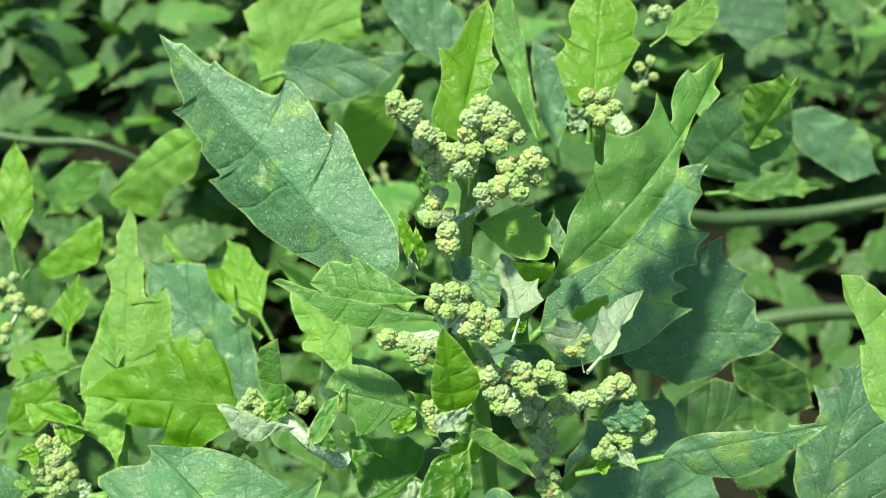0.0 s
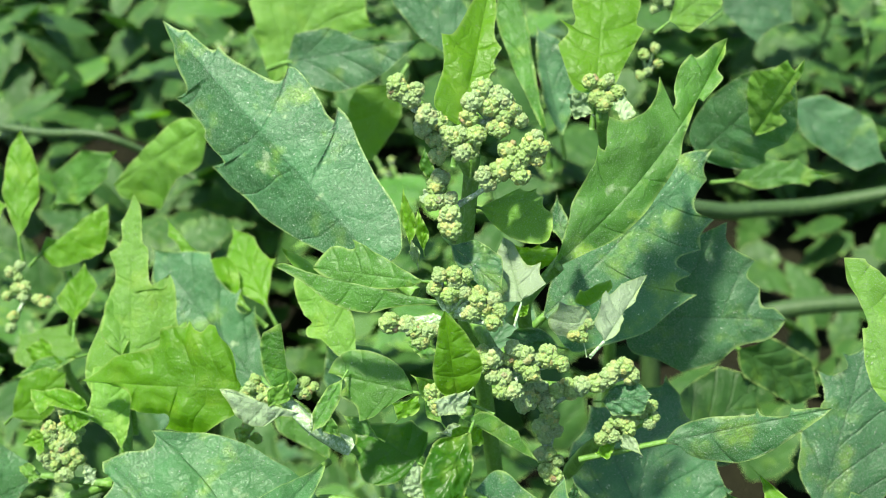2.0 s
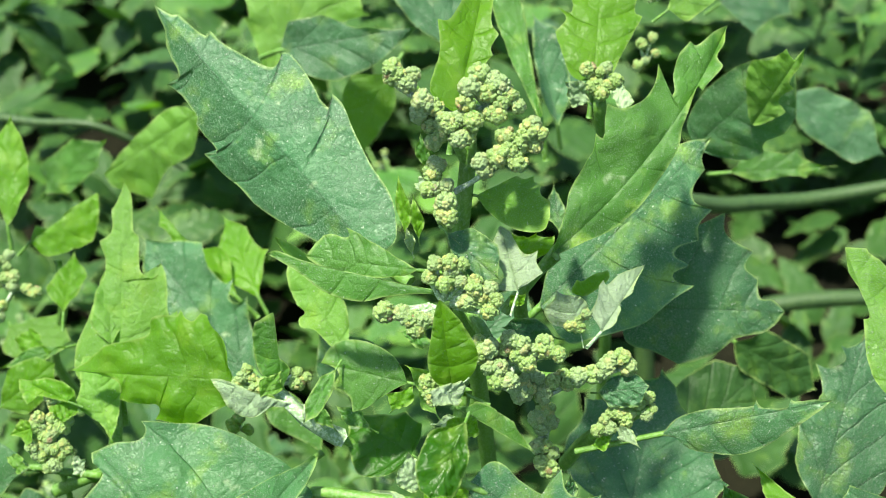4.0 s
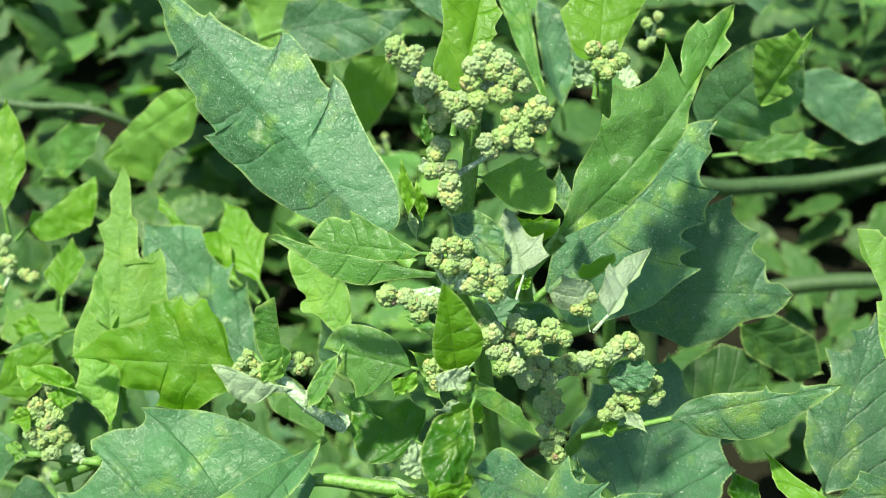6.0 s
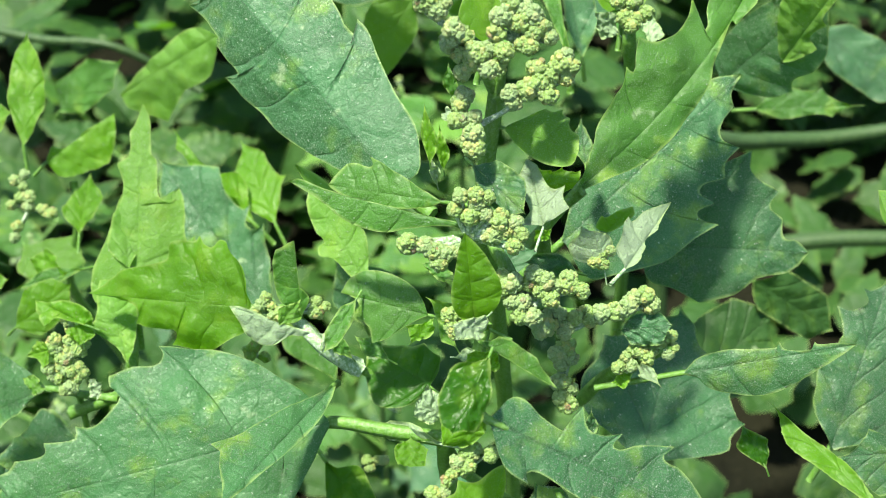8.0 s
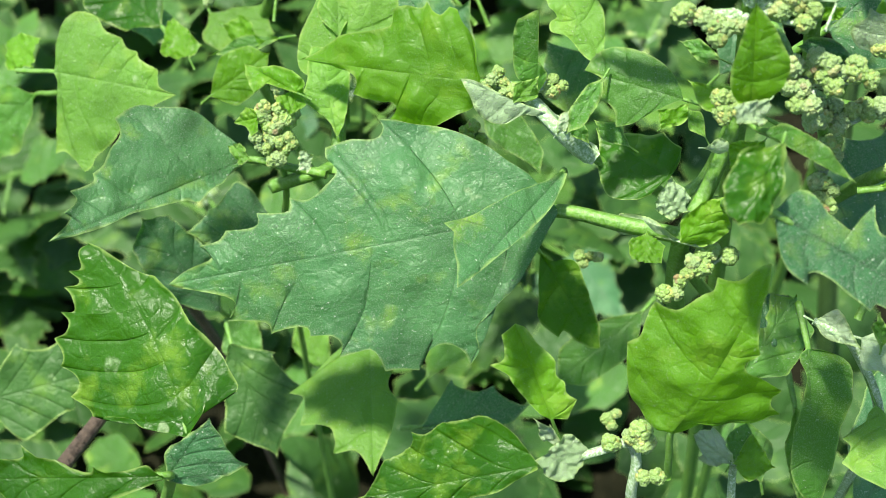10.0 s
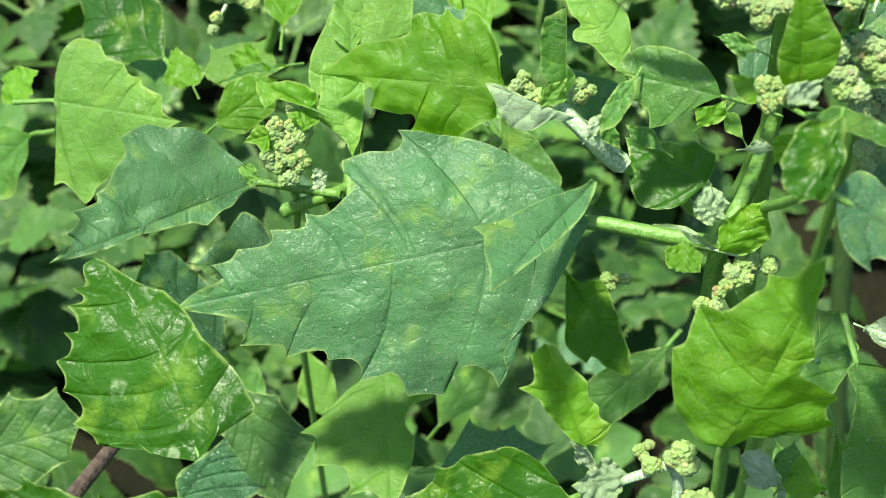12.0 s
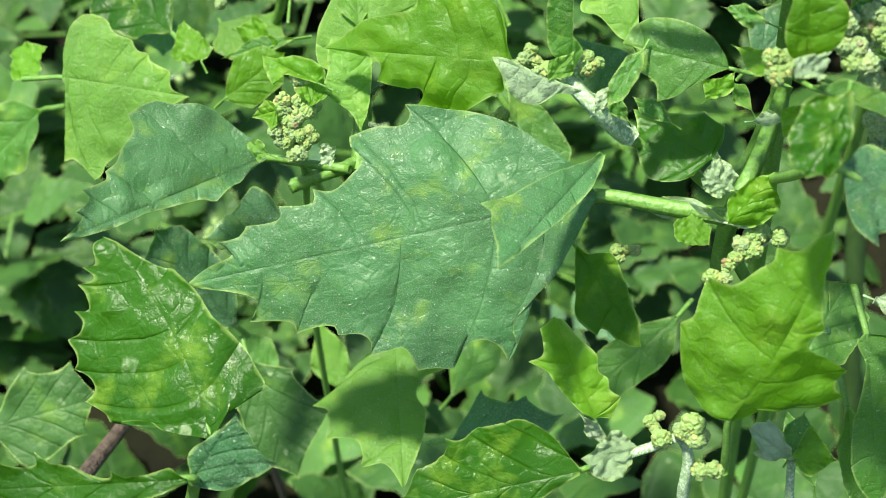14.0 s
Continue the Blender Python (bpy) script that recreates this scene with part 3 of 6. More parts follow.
blade(main, (0.0168, -0.0095, 0.3160), (0.0454, 0.0236, 0.3355), (-0.7844, 0.3976, 0.4761),
      [(0.108, 0.065), (0.188, 0.111), (0.297, 0.143), (0.328, 0.146), (0.377, 0.178, 1), (0.377, 0.151), (0.423, 0.179), (0.473, 0.209, 1), (0.495, 0.167), (0.542, 0.135), (0.596, 0.121), (0.644, 0.122), (0.720, 0.147, 1), (0.686, 0.094), (0.661, 0.054), (0.727, 0.088), (0.785, 0.106), (0.858, 0.092, 1), (0.853, 0.070), (0.936, 0.037)],
      [(0.118, 0.046), (0.197, 0.072), (0.295, 0.082), (0.402, 0.077), (0.519, 0.061), (0.624, 0.029), (0.699, 0.004), (0.750, 0.004), (0.741, 0.022, 1), (0.766, 0.024), (0.832, 0.037), (0.854, 0.038, 1), (0.865, 0.009), (0.930, 0.011)],
      G, folds=(-0.2, 0.15), bow=0.02, bend=-0.053, ripple=2.0)
blade(main, (0.0024, 0.0047, 0.3313), (0.0072, 0.0255, 0.3444), (-0.9803, 0.1356, 0.1434),
      [(0.019, 0.092), (0.085, 0.182), (0.224, 0.186), (0.373, 0.180), (0.558, 0.231, 1), (0.573, 0.166), (0.664, 0.129), (0.849, 0.082)],
      [(0.089, 0.104), (0.245, 0.137), (0.357, 0.110), (0.415, 0.141, 1), (0.463, 0.119), (0.553, 0.151, 1), (0.633, 0.091), (0.806, 0.071), (0.903, 0.046)],
      B, folds=(-0.25, -0.2), ripple=1.4)
blade(main, (0.0051, -0.0112, 0.3282), (0.0152, -0.0162, 0.3284), (0.3103, 0.6495, 0.6942),
      [(0.205, 0.197), (0.405, 0.384, 1), (0.496, 0.371), (0.618, 0.443, 1), (0.631, 0.385), (0.752, 0.349, 1), (0.792, 0.238), (0.927, 0.184, 1)],
      [(0.223, 0.155), (0.454, 0.240), (0.727, 0.267), (0.963, 0.179)],
      L, folds=(0.1, 0.1), ripple=1.6)
blade(main, (-0.0035, -0.0151, 0.3176), (-0.0201, -0.0082, 0.3142), (-0.1194, -0.6552, -0.7459),
      [(0.097, 0.055), (0.346, 0.102), (0.602, 0.114), (0.812, 0.084), (0.946, 0.031)],
      [(0.056, 0.029), (0.247, 0.107), (0.441, 0.186), (0.583, 0.245), (0.694, 0.275, 1), (0.651, 0.201), (0.809, 0.207), (0.879, 0.190, 1), (0.946, 0.113)],
      G, folds=(0.2, 0.15), ripple=1.6)
blade(main, (-0.0006, -0.0215, 0.3192), (-0.0248, -0.0151, 0.3205), (-0.2432, -0.7948, -0.5560),
      [(0.137, 0.040), (0.291, 0.089), (0.381, 0.128), (0.478, 0.142), (0.647, 0.124), (0.791, 0.061), (0.933, 0.016)],
      [(0.142, 0.004), (0.304, 0.004), (0.372, 0.004), (0.500, 0.004), (0.633, 0.004), (0.805, 0.013), (0.909, 0.028), (0.959, 0.027)],
      G, folds=(0.5, -0.3), ripple=0.8)
blade(main, (0.0108, -0.0214, 0.3193), (0.0085, -0.0127, 0.3240), (-0.9289, -0.0494, -0.3671),
      [(0.108, 0.306, 1), (0.229, 0.138), (0.354, 0.131), (0.540, 0.196), (0.728, 0.198, 1), (0.869, 0.086)],
      [(0.066, 0.117), (0.111, 0.295), (0.116, 0.420, 1), (0.293, 0.369), (0.456, 0.429, 1), (0.439, 0.291), (0.511, 0.210), (0.703, 0.152), (0.869, 0.119, 1)],
      P, folds=(-0.2, -0.1), stalk=(0.0098, -0.0243, 0.3171), ripple=1.6)
leaf(main, (0.0010, -0.0163, 0.3255), (0.0083, -0.0228, 0.3224), (0.6697, 0.4770, 0.5692),
     [(0.22, 0.292), (0.63, 0.335)],
     [(0.18, 0.135), (0.57, 0.230), (0.84, 0.144)],
     D, folds=(0.2, 0.2))
leaf(main, (0.0100, -0.0093, 0.3152), (0.0176, -0.0041, 0.3151), (-0.3914, 0.5980, 0.6994),
     [(0.22, 0.322, 1), (0.67, 0.169, 1)],
     [(0.34, 0.238), (0.78, 0.203)],
     B)
blade(main, (0.0017, -0.0321, 0.3114), (-0.0000, -0.0281, 0.3240), (-0.9910, -0.0818, -0.1063),
      [(0.054, 0.132), (0.313, 0.211), (0.642, 0.131), (0.874, 0.070)],
      [(0.077, 0.167), (0.327, 0.299), (0.527, 0.293, 1), (0.610, 0.246), (0.778, 0.165)],
      B, folds=(-0.2, -0.3), bow=0.05, ripple=1.8)
blade(main, (0.0207, -0.0170, 0.3079), (0.0188, -0.0156, 0.3133), (-0.9171, -0.3188, -0.2393),
      [(0.235, 0.545), (0.610, 0.684), (0.832, 0.582), (0.941, 0.377), (1.183, 0.243, 1), (1.022, 0.194)],
      [(0.197, 0.340), (0.489, 0.407), (0.774, 0.274)],
      P, folds=(0.4, 0.4), stalk=(0.0214, -0.0180, 0.3048), ripple=1.5)
blade(main, (0.0242, -0.0161, 0.3064), (0.0319, -0.0039, 0.3090), (-0.7848, 0.3874, 0.4838),
      [(0.049, 0.156), (0.073, 0.213, 1), (0.220, 0.230), (0.368, 0.288), (0.473, 0.291, 1), (0.468, 0.229), (0.656, 0.186), (0.837, 0.092)],
      [(0.126, 0.062), (0.355, 0.041, 1), (0.439, 0.004), (0.606, 0.044), (0.675, 0.023, 1), (0.835, 0.009)],
      P, folds=(-0.2, -0.3), stalk=(0.0217, -0.0192, 0.3060), ripple=1.5)
blade(main, (0.0220, -0.0078, 0.3059), (0.0263, -0.0031, 0.3072), (-0.7190, 0.5376, 0.4405),
      [(-0.064, 0.123), (-0.095, 0.274), (0.232, 0.367, 1), (0.308, 0.253), (0.646, 0.174)],
      [(0.129, 0.076), (0.484, 0.146), (0.862, 0.160)],
      B, folds=(0.1, 0.1), ripple=1.5)
blade(main, (0.0331, -0.0273, 0.2961), (0.0566, -0.0273, 0.3035), (-0.2298, 0.6342, 0.7382),
      [(0.096, 0.071), (0.243, 0.096), (0.423, 0.073), (0.561, 0.059), (0.578, 0.086, 1), (0.598, 0.041), (0.742, 0.015), (0.774, 0.053, 1), (0.790, 0.036), (0.907, 0.026)],
      [(0.069, 0.043), (0.125, 0.116), (0.271, 0.183), (0.400, 0.216), (0.542, 0.203), (0.689, 0.147), (0.837, 0.082)],
      S, folds=(0.1, 0.15), stalk=(0.0207, -0.0253, 0.2898), ripple=1.2)
leaf(main, (0.0320, -0.0179, 0.2629), (0.0413, 0.0129, 0.2685), (-0.9486, 0.2546, 0.1880),
     [(0.12, 0.335), (0.35, 0.419), (0.62, 0.385, 1), (0.85, 0.203, 1)],
     [(0.21, 0.427), (0.40, 0.492, 1), (0.59, 0.382), (0.76, 0.274, 1), (0.91, 0.116)],
     D)
blade(main, (-0.0045, -0.0208, 0.2838), (-0.0155, -0.0125, 0.2845), (-0.5556, -0.7009, -0.4472),
      [(0.034, 0.163), (0.056, 0.247, 1), (0.163, 0.387), (0.399, 0.519), (0.580, 0.443, 1), (0.770, 0.276), (0.853, 0.126)],
      [(0.028, 0.214), (0.118, 0.364, 1), (0.239, 0.358), (0.385, 0.393, 1), (0.469, 0.279), (0.597, 0.222, 1), (0.794, 0.094)],
      K, folds=(0.1, 0.1), ripple=1.6)
blade(main, (-0.0049, -0.0211, 0.3004), (-0.0184, -0.0152, 0.2986), (-0.1816, -0.6513, -0.7368),
      [(0.097, 0.079), (0.294, 0.238), (0.390, 0.336), (0.556, 0.425, 1), (0.621, 0.265), (0.847, 0.198, 1), (0.754, 0.143), (0.798, 0.032)],
      [(0.072, 0.109), (0.262, 0.248), (0.542, 0.312), (0.801, 0.280), (0.937, 0.176)],
      G, folds=(0.1, 0.1), ripple=1.6)
leaf(main, (0.0025, -0.0347, 0.3098), (0.0123, -0.0479, 0.3159), (0.4534, 0.6296, 0.6309),
     [(0.30, 0.132), (0.64, 0.115)],
     [(0.31, 0.004), (0.77, 0.009)],
     G, stalk=(0.0012, -0.0286, 0.3061), folds=(-0.2, -0.2))
leaf(main, (0.0038, -0.0308, 0.3082), (-0.0052, -0.0211, 0.3042), (-0.4021, -0.6327, -0.6618),
     [(0.35, 0.134), (0.65, 0.179)],
     [(0.36, 0.130), (0.63, 0.064)],
     B)
leaf(main, (0.0051, -0.0300, 0.3030), (0.0014, -0.0313, 0.2983), (0.7682, -0.4218, -0.4817),
     [(0.33, 0.365)],
     [(0.61, 0.412)],
     B)
leaf(main, (0.0036, -0.0337, 0.3141), (-0.0010, -0.0388, 0.3142), (0.5986, -0.5428, -0.5892),
     [(0.52, 0.275)],
     [(0.90, 0.280)],
     P)
leaf(main, (-0.0018, -0.0269, 0.2842), (-0.0068, -0.0271, 0.2872), (-0.3409, -0.7202, -0.6042),
     [(0.37, 0.381), (0.90, 0.320)],
     [(0.24, 0.411), (0.83, 0.583, 1)],
     P)
leaf(main, (-0.0020, -0.0291, 0.2797), (-0.0144, -0.0252, 0.2777), (-0.1331, -0.7545, -0.6426),
     [(0.36, 0.005), (0.71, 0.069)],
     [(0.45, 0.188), (0.75, 0.166)],
     P)
leaf(main, (-0.0071, -0.0287, 0.2805), (-0.0070, -0.0331, 0.2794), (0.9993, 0.0147, -0.0349),
     [(0.39, 0.631, 1), (0.96, 0.508)],
     [(0.39, 0.562), (0.92, 0.423)],
     B)
leaf(main, (-0.0020, -0.0291, 0.2797), (0.0031, -0.0268, 0.2878), (-0.8130, 0.4284, 0.3944),
     [(0.28, 0.230), (0.67, 0.173)],
     [(0.14, 0.309), (0.57, 0.398)],
     B, folds=(0.2, 0.2))
blade(main, (0.0038, -0.0497, 0.3119), (0.0354, -0.0540, 0.2954), (0.3787, 0.7602, 0.5280),
      [(0.069, 0.117), (0.178, 0.091), (0.281, 0.079), (0.313, 0.121), (0.309, 0.190, 1), (0.360, 0.123), (0.427, 0.127), (0.488, 0.162, 1), (0.477, 0.102), (0.565, 0.150), (0.693, 0.201, 1), (0.673, 0.145), (0.750, 0.134), (0.874, 0.068)],
      [(0.131, 0.129), (0.229, 0.145, 1), (0.208, 0.114), (0.240, 0.095), (0.345, 0.108), (0.459, 0.122, 1), (0.467, 0.091), (0.575, 0.086), (0.738, 0.067), (0.871, 0.037)],
      D, folds=(0.1, 0.15), stalk=(0.0028, -0.0159, 0.2744), ripple=1.3)
leaf(main, (0.0032, -0.0461, 0.3193), (-0.0009, -0.0549, 0.3154), (0.9093, -0.2943, -0.2943),
     [(0.42, 0.225), (0.79, 0.249)],
     [(0.28, 0.346), (0.62, 0.340), (0.90, 0.185)],
     K, folds=(0.2, 0.2))
blade(main, (-0.0026, -0.0582, 0.2748), (0.0063, -0.0466, 0.2984), (-0.9450, 0.2079, 0.2526),
      [(-0.016, 0.087), (0.016, 0.177), (0.084, 0.259), (0.196, 0.338), (0.338, 0.410, 1), (0.390, 0.375), (0.487, 0.385), (0.584, 0.386, 1), (0.613, 0.292), (0.699, 0.239), (0.788, 0.191), (0.847, 0.196, 1), (0.866, 0.123), (0.945, 0.063)],
      [(0.021, 0.079), (0.114, 0.136), (0.191, 0.222), (0.203, 0.348), (0.271, 0.425, 1), (0.316, 0.348), (0.424, 0.342, 1), (0.453, 0.221), (0.502, 0.106), (0.599, 0.134, 1), (0.653, 0.096), (0.785, 0.050), (0.901, 0.035)],
      B, folds=(0.2, 0.4), bow=0.06, bend=-0.022, stalk=(-0.0014, -0.0583, 0.2630), ripple=2.8)
leaf(main, (-0.0051, -0.0100, 0.3206), (-0.0062, -0.0059, 0.3286), (-0.9922, -0.0806, -0.0950),
     [(0.47, 0.106)],
     [(0.34, 0.164)],
     B, folds=(-0.4, -0.4))
leaf(main, (-0.0017, -0.0082, 0.3305), (-0.0028, -0.0065, 0.3356), (-0.9755, -0.1408, -0.1688),
     [(0.55, 0.251)],
     [(0.38, 0.126)],
     G, folds=(-0.4, 0))
leaf(main, (-0.0035, -0.0087, 0.3284), (-0.0017, -0.0108, 0.3290), (0.4226, 0.5748, 0.7008),
     [(0.16, 0.459)],
     [(0.41, 0.280)],
     P)
leaf(main, (-0.0039, -0.0145, 0.3199), (-0.0049, -0.0140, 0.3251), (-0.9732, -0.1539, -0.1706),
     [(0.62, 0.141)],
     [(0.53, 0.156)],
     P, folds=(-0.3, 0))
leaf(main, (-0.0031, -0.0122, 0.3211), (-0.0039, -0.0096, 0.3273), (-0.9926, -0.0789, -0.0925),
     [(0.53, 0.143)],
     [(0.36, 0.167)],
     B, folds=(-0.4, 0))
leaf(main, (0.0183, -0.0022, 0.3143), (0.0177, 0.0056, 0.3174), (-0.9965, -0.0359, -0.0759),
     [(0.45, 0.217)],
     [(0.39, 0.179)],
     D)
leaf(main, (0.0234, -0.0237, 0.3011), (0.0303, -0.0252, 0.3040), (-0.1673, 0.6511, 0.7403),
     [(0.32, 0.277), (0.78, 0.279)],
     [(0.20, 0.312), (0.71, 0.366)],
     D, folds=(0.2, 0.2))
leaf(main, (0.0261, -0.0270, 0.2973), (0.0290, -0.0316, 0.2979), (0.6711, 0.4856, 0.5603),
     [(0.50, 0.221)],
     [(0.38, 0.206)],
     P, folds=(-0.2, 0))
leaf(main, (0.0258, -0.0264, 0.2948), (0.0226, -0.0274, 0.2936), (0.4373, -0.5780, -0.6890),
     [(0.63, 0.452)],
     [(0.50, 0.245)],
     B)
leaf(main, (0.0176, -0.0142, 0.3031), (0.0087, -0.0145, 0.3058), (-0.2092, -0.6306, -0.7474),
     [(0.51, 0.173)],
     [(0.40, 0.247), (0.78, 0.193)],
     D)
leaf(main, (-0.0009, -0.0192, 0.3065), (-0.0063, -0.0150, 0.3053), (-0.3333, -0.6288, -0.7025),
     [(0.41, 0.204)],
     [(0.61, 0.196)],
     G)
leaf(main, (0.0099, -0.0214, 0.3163), (0.0122, -0.0216, 0.3192), (-0.6697, 0.4965, 0.5522),
     [(0.33, 0.333)],
     [(0.58, 0.263)],
     B)
leaf(main, (-0.0166, -0.0200, 0.2890), (-0.0201, -0.0185, 0.2932), (-0.7381, -0.5342, -0.4121),
     [(0.54, 0.253)],
     [(0.57, 0.177)],
     G, folds=(-0.3, -0.3))
leaf(main, (-0.0006, -0.0201, 0.2925), (-0.0036, -0.0158, 0.2939), (-0.8215, -0.4504, -0.3497),
     [(0.38, 0.254)],
     [(0.62, 0.255)],
     L, folds=(-0.3, 0))
leaf(main, (-0.0007, -0.0220, 0.2922), (0.0038, -0.0230, 0.2936), (-0.0276, 0.7469, 0.6644),
     [(0.46, 0.313)],
     [(0.46, 0.157)],
     P)
leaf(main, (-0.0109, -0.0211, 0.2902), (-0.0164, -0.0175, 0.2914), (-0.5145, -0.5620, -0.6476),
     [(0.59, 0.222)],
     [(0.50, 0.240)],
     G)
leaf(main, (-0.0072, -0.0227, 0.2960), (-0.0041, -0.0218, 0.3003), (-0.7826, 0.4074, 0.4707),
     [(0.31, 0.433, 1)],
     [(0.62, 0.278)],
     B, folds=(-0.2, 0))
leaf(main, (0.0183, -0.0420, 0.2991), (0.0178, -0.0402, 0.3035), (-0.9927, -0.0860, -0.0849),
     [(0.45, 0.246)],
     [(0.37, 0.201)],
     D)
cluster(main, 0.0017, [(-0.0059, -0.0127, 0.3501), (-0.0045, -0.0137, 0.3488), (-0.0031, -0.0133, 0.3493), (-0.0026, -0.0151, 0.3471), (-0.0053, -0.0132, 0.3494), (-0.0061, -0.0137, 0.3488)])
cluster(main, 0.0017, [(0.0055, -0.0085, 0.3472), (0.0074, -0.0092, 0.3465), (0.0084, -0.0098, 0.3458), (0.0042, -0.0103, 0.3452), (0.0063, -0.0106, 0.3448), (0.0034, -0.0115, 0.3437), (0.0084, -0.0115, 0.3437), (0.0102, -0.0118, 0.3433), (0.0093, -0.0108, 0.3446), (0.0065, -0.0120, 0.3431), (0.0047, -0.0126, 0.3424), (0.0078, -0.0126, 0.3424)])
cluster(main, 0.0017, [(-0.0010, -0.0109, 0.3428), (0.0005, -0.0119, 0.3417), (-0.0016, -0.0124, 0.3411), (0.0002, -0.0134, 0.3399), (0.0025, -0.0137, 0.3395), (0.0041, -0.0131, 0.3402), (0.0013, -0.0127, 0.3407), (0.0028, -0.0117, 0.3418), (-0.0010, -0.0136, 0.3396), (-0.0025, -0.0112, 0.3425)])
cluster(main, 0.0017, [(0.0116, -0.0135, 0.3414), (0.0137, -0.0139, 0.3408), (0.0108, -0.0147, 0.3399), (0.0124, -0.0150, 0.3395), (0.0093, -0.0153, 0.3391), (0.0074, -0.0164, 0.3379), (0.0053, -0.0166, 0.3376), (0.0102, -0.0162, 0.3380), (0.0128, -0.0132, 0.3417), (0.0084, -0.0142, 0.3405)])
cluster(main, 0.0017, [(-0.0010, -0.0142, 0.3342), (0.0006, -0.0150, 0.3333), (-0.0006, -0.0158, 0.3323), (0.0007, -0.0168, 0.3311), (0.0013, -0.0178, 0.3299), (-0.0020, -0.0153, 0.3329), (0.0002, -0.0177, 0.3300), (-0.0010, -0.0135, 0.3351), (0.0064, -0.0140, 0.3345)])
cluster(main, 0.0016, [(-0.0006, -0.0214, 0.3241), (0.0013, -0.0220, 0.3234), (-0.0014, -0.0227, 0.3226), (0.0006, -0.0233, 0.3219), (0.0029, -0.0229, 0.3223), (0.0046, -0.0236, 0.3214), (0.0058, -0.0245, 0.3204), (0.0041, -0.0249, 0.3199), (0.0064, -0.0256, 0.3190), (0.0076, -0.0243, 0.3207), (0.0013, -0.0213, 0.3243), (0.0033, -0.0215, 0.3240), (0.0049, -0.0228, 0.3225), (0.0068, -0.0235, 0.3216), (-0.0073, -0.0253, 0.3194), (-0.0053, -0.0255, 0.3191), (-0.0038, -0.0259, 0.3187), (-0.0022, -0.0267, 0.3178), (-0.0010, -0.0262, 0.3184), (-0.0046, -0.0263, 0.3182), (-0.0030, -0.0271, 0.3173), (-0.0077, -0.0255, 0.3191)])
cluster(main, 0.0017, [(0.0054, -0.0247, 0.3124), (0.0070, -0.0252, 0.3118), (0.0058, -0.0260, 0.3108), (0.0099, -0.0244, 0.3127), (0.0116, -0.0250, 0.3121), (0.0107, -0.0260, 0.3108), (0.0127, -0.0266, 0.3101), (0.0151, -0.0252, 0.3118), (0.0163, -0.0257, 0.3112), (0.0078, -0.0271, 0.3095), (0.0083, -0.0279, 0.3085), (0.0103, -0.0283, 0.3081), (0.0095, -0.0253, 0.3116), (0.0143, -0.0248, 0.3122), (0.0069, -0.0266, 0.3101), (0.0131, -0.0253, 0.3116)])
cluster(main, 0.0017, [(0.0140, -0.0238, 0.3041), (0.0156, -0.0247, 0.3030), (0.0131, -0.0249, 0.3028), (0.0148, -0.0257, 0.3019), (0.0123, -0.0241, 0.3038), (0.0169, -0.0241, 0.3038), (0.0186, -0.0235, 0.3044), (0.0200, -0.0233, 0.3047), (0.0219, -0.0235, 0.3044), (0.0240, -0.0227, 0.3054), (0.0248, -0.0219, 0.3063), (0.0269, -0.0215, 0.3069), (0.0279, -0.0225, 0.3057), (0.0236, -0.0233, 0.3047), (0.0190, -0.0244, 0.3035), (0.0119, -0.0252, 0.3025)])
cluster(main, 0.0017, [(0.0163, -0.0217, 0.2942), (0.0154, -0.0231, 0.2925), (0.0163, -0.0247, 0.2906), (0.0154, -0.0262, 0.2888), (0.0176, -0.0253, 0.2898), (0.0168, -0.0225, 0.2932), (0.0146, -0.0220, 0.2939), (0.0150, -0.0248, 0.2905), (0.0168, -0.0267, 0.2882)])
cluster(main, 0.0014, [(-0.0002, -0.0296, 0.3097), (0.0014, -0.0298, 0.3094), (-0.0010, -0.0305, 0.3086), (0.0022, -0.0306, 0.3085), (0.0006, -0.0303, 0.3088), (-0.0018, -0.0298, 0.3094), (-0.0006, -0.0311, 0.3079)])
cluster(main, 0.0014, [(0.0244, -0.0253, 0.2977), (0.0258, -0.0250, 0.2980), (0.0269, -0.0248, 0.2983), (0.0235, -0.0262, 0.2965), (0.0297, -0.0241, 0.2991), (0.0314, -0.0245, 0.2986), (0.0278, -0.0256, 0.2973), (0.0252, -0.0264, 0.2964), (0.0286, -0.0250, 0.2980), (0.0303, -0.0250, 0.2980), (0.0265, -0.0242, 0.2990), (0.0312, -0.0237, 0.2996)])
cluster(main, 0.0013, [(0.0184, -0.0155, 0.3094), (0.0201, -0.0160, 0.3087), (0.0193, -0.0165, 0.3082), (0.0214, -0.0155, 0.3094), (0.0206, -0.0168, 0.3078)])
cluster(main, 0.0016, [(0.0001, -0.0296, 0.2764), (0.0020, -0.0291, 0.2767), (-0.0013, -0.0321, 0.2744), (-0.0020, -0.0334, 0.2734), (-0.0033, -0.0340, 0.2731), (0.0031, -0.0284, 0.2772), (0.0009, -0.0304, 0.2757), (-0.0006, -0.0312, 0.2752), (0.0017, -0.0301, 0.2759), (0.0051, -0.0285, 0.2769)])

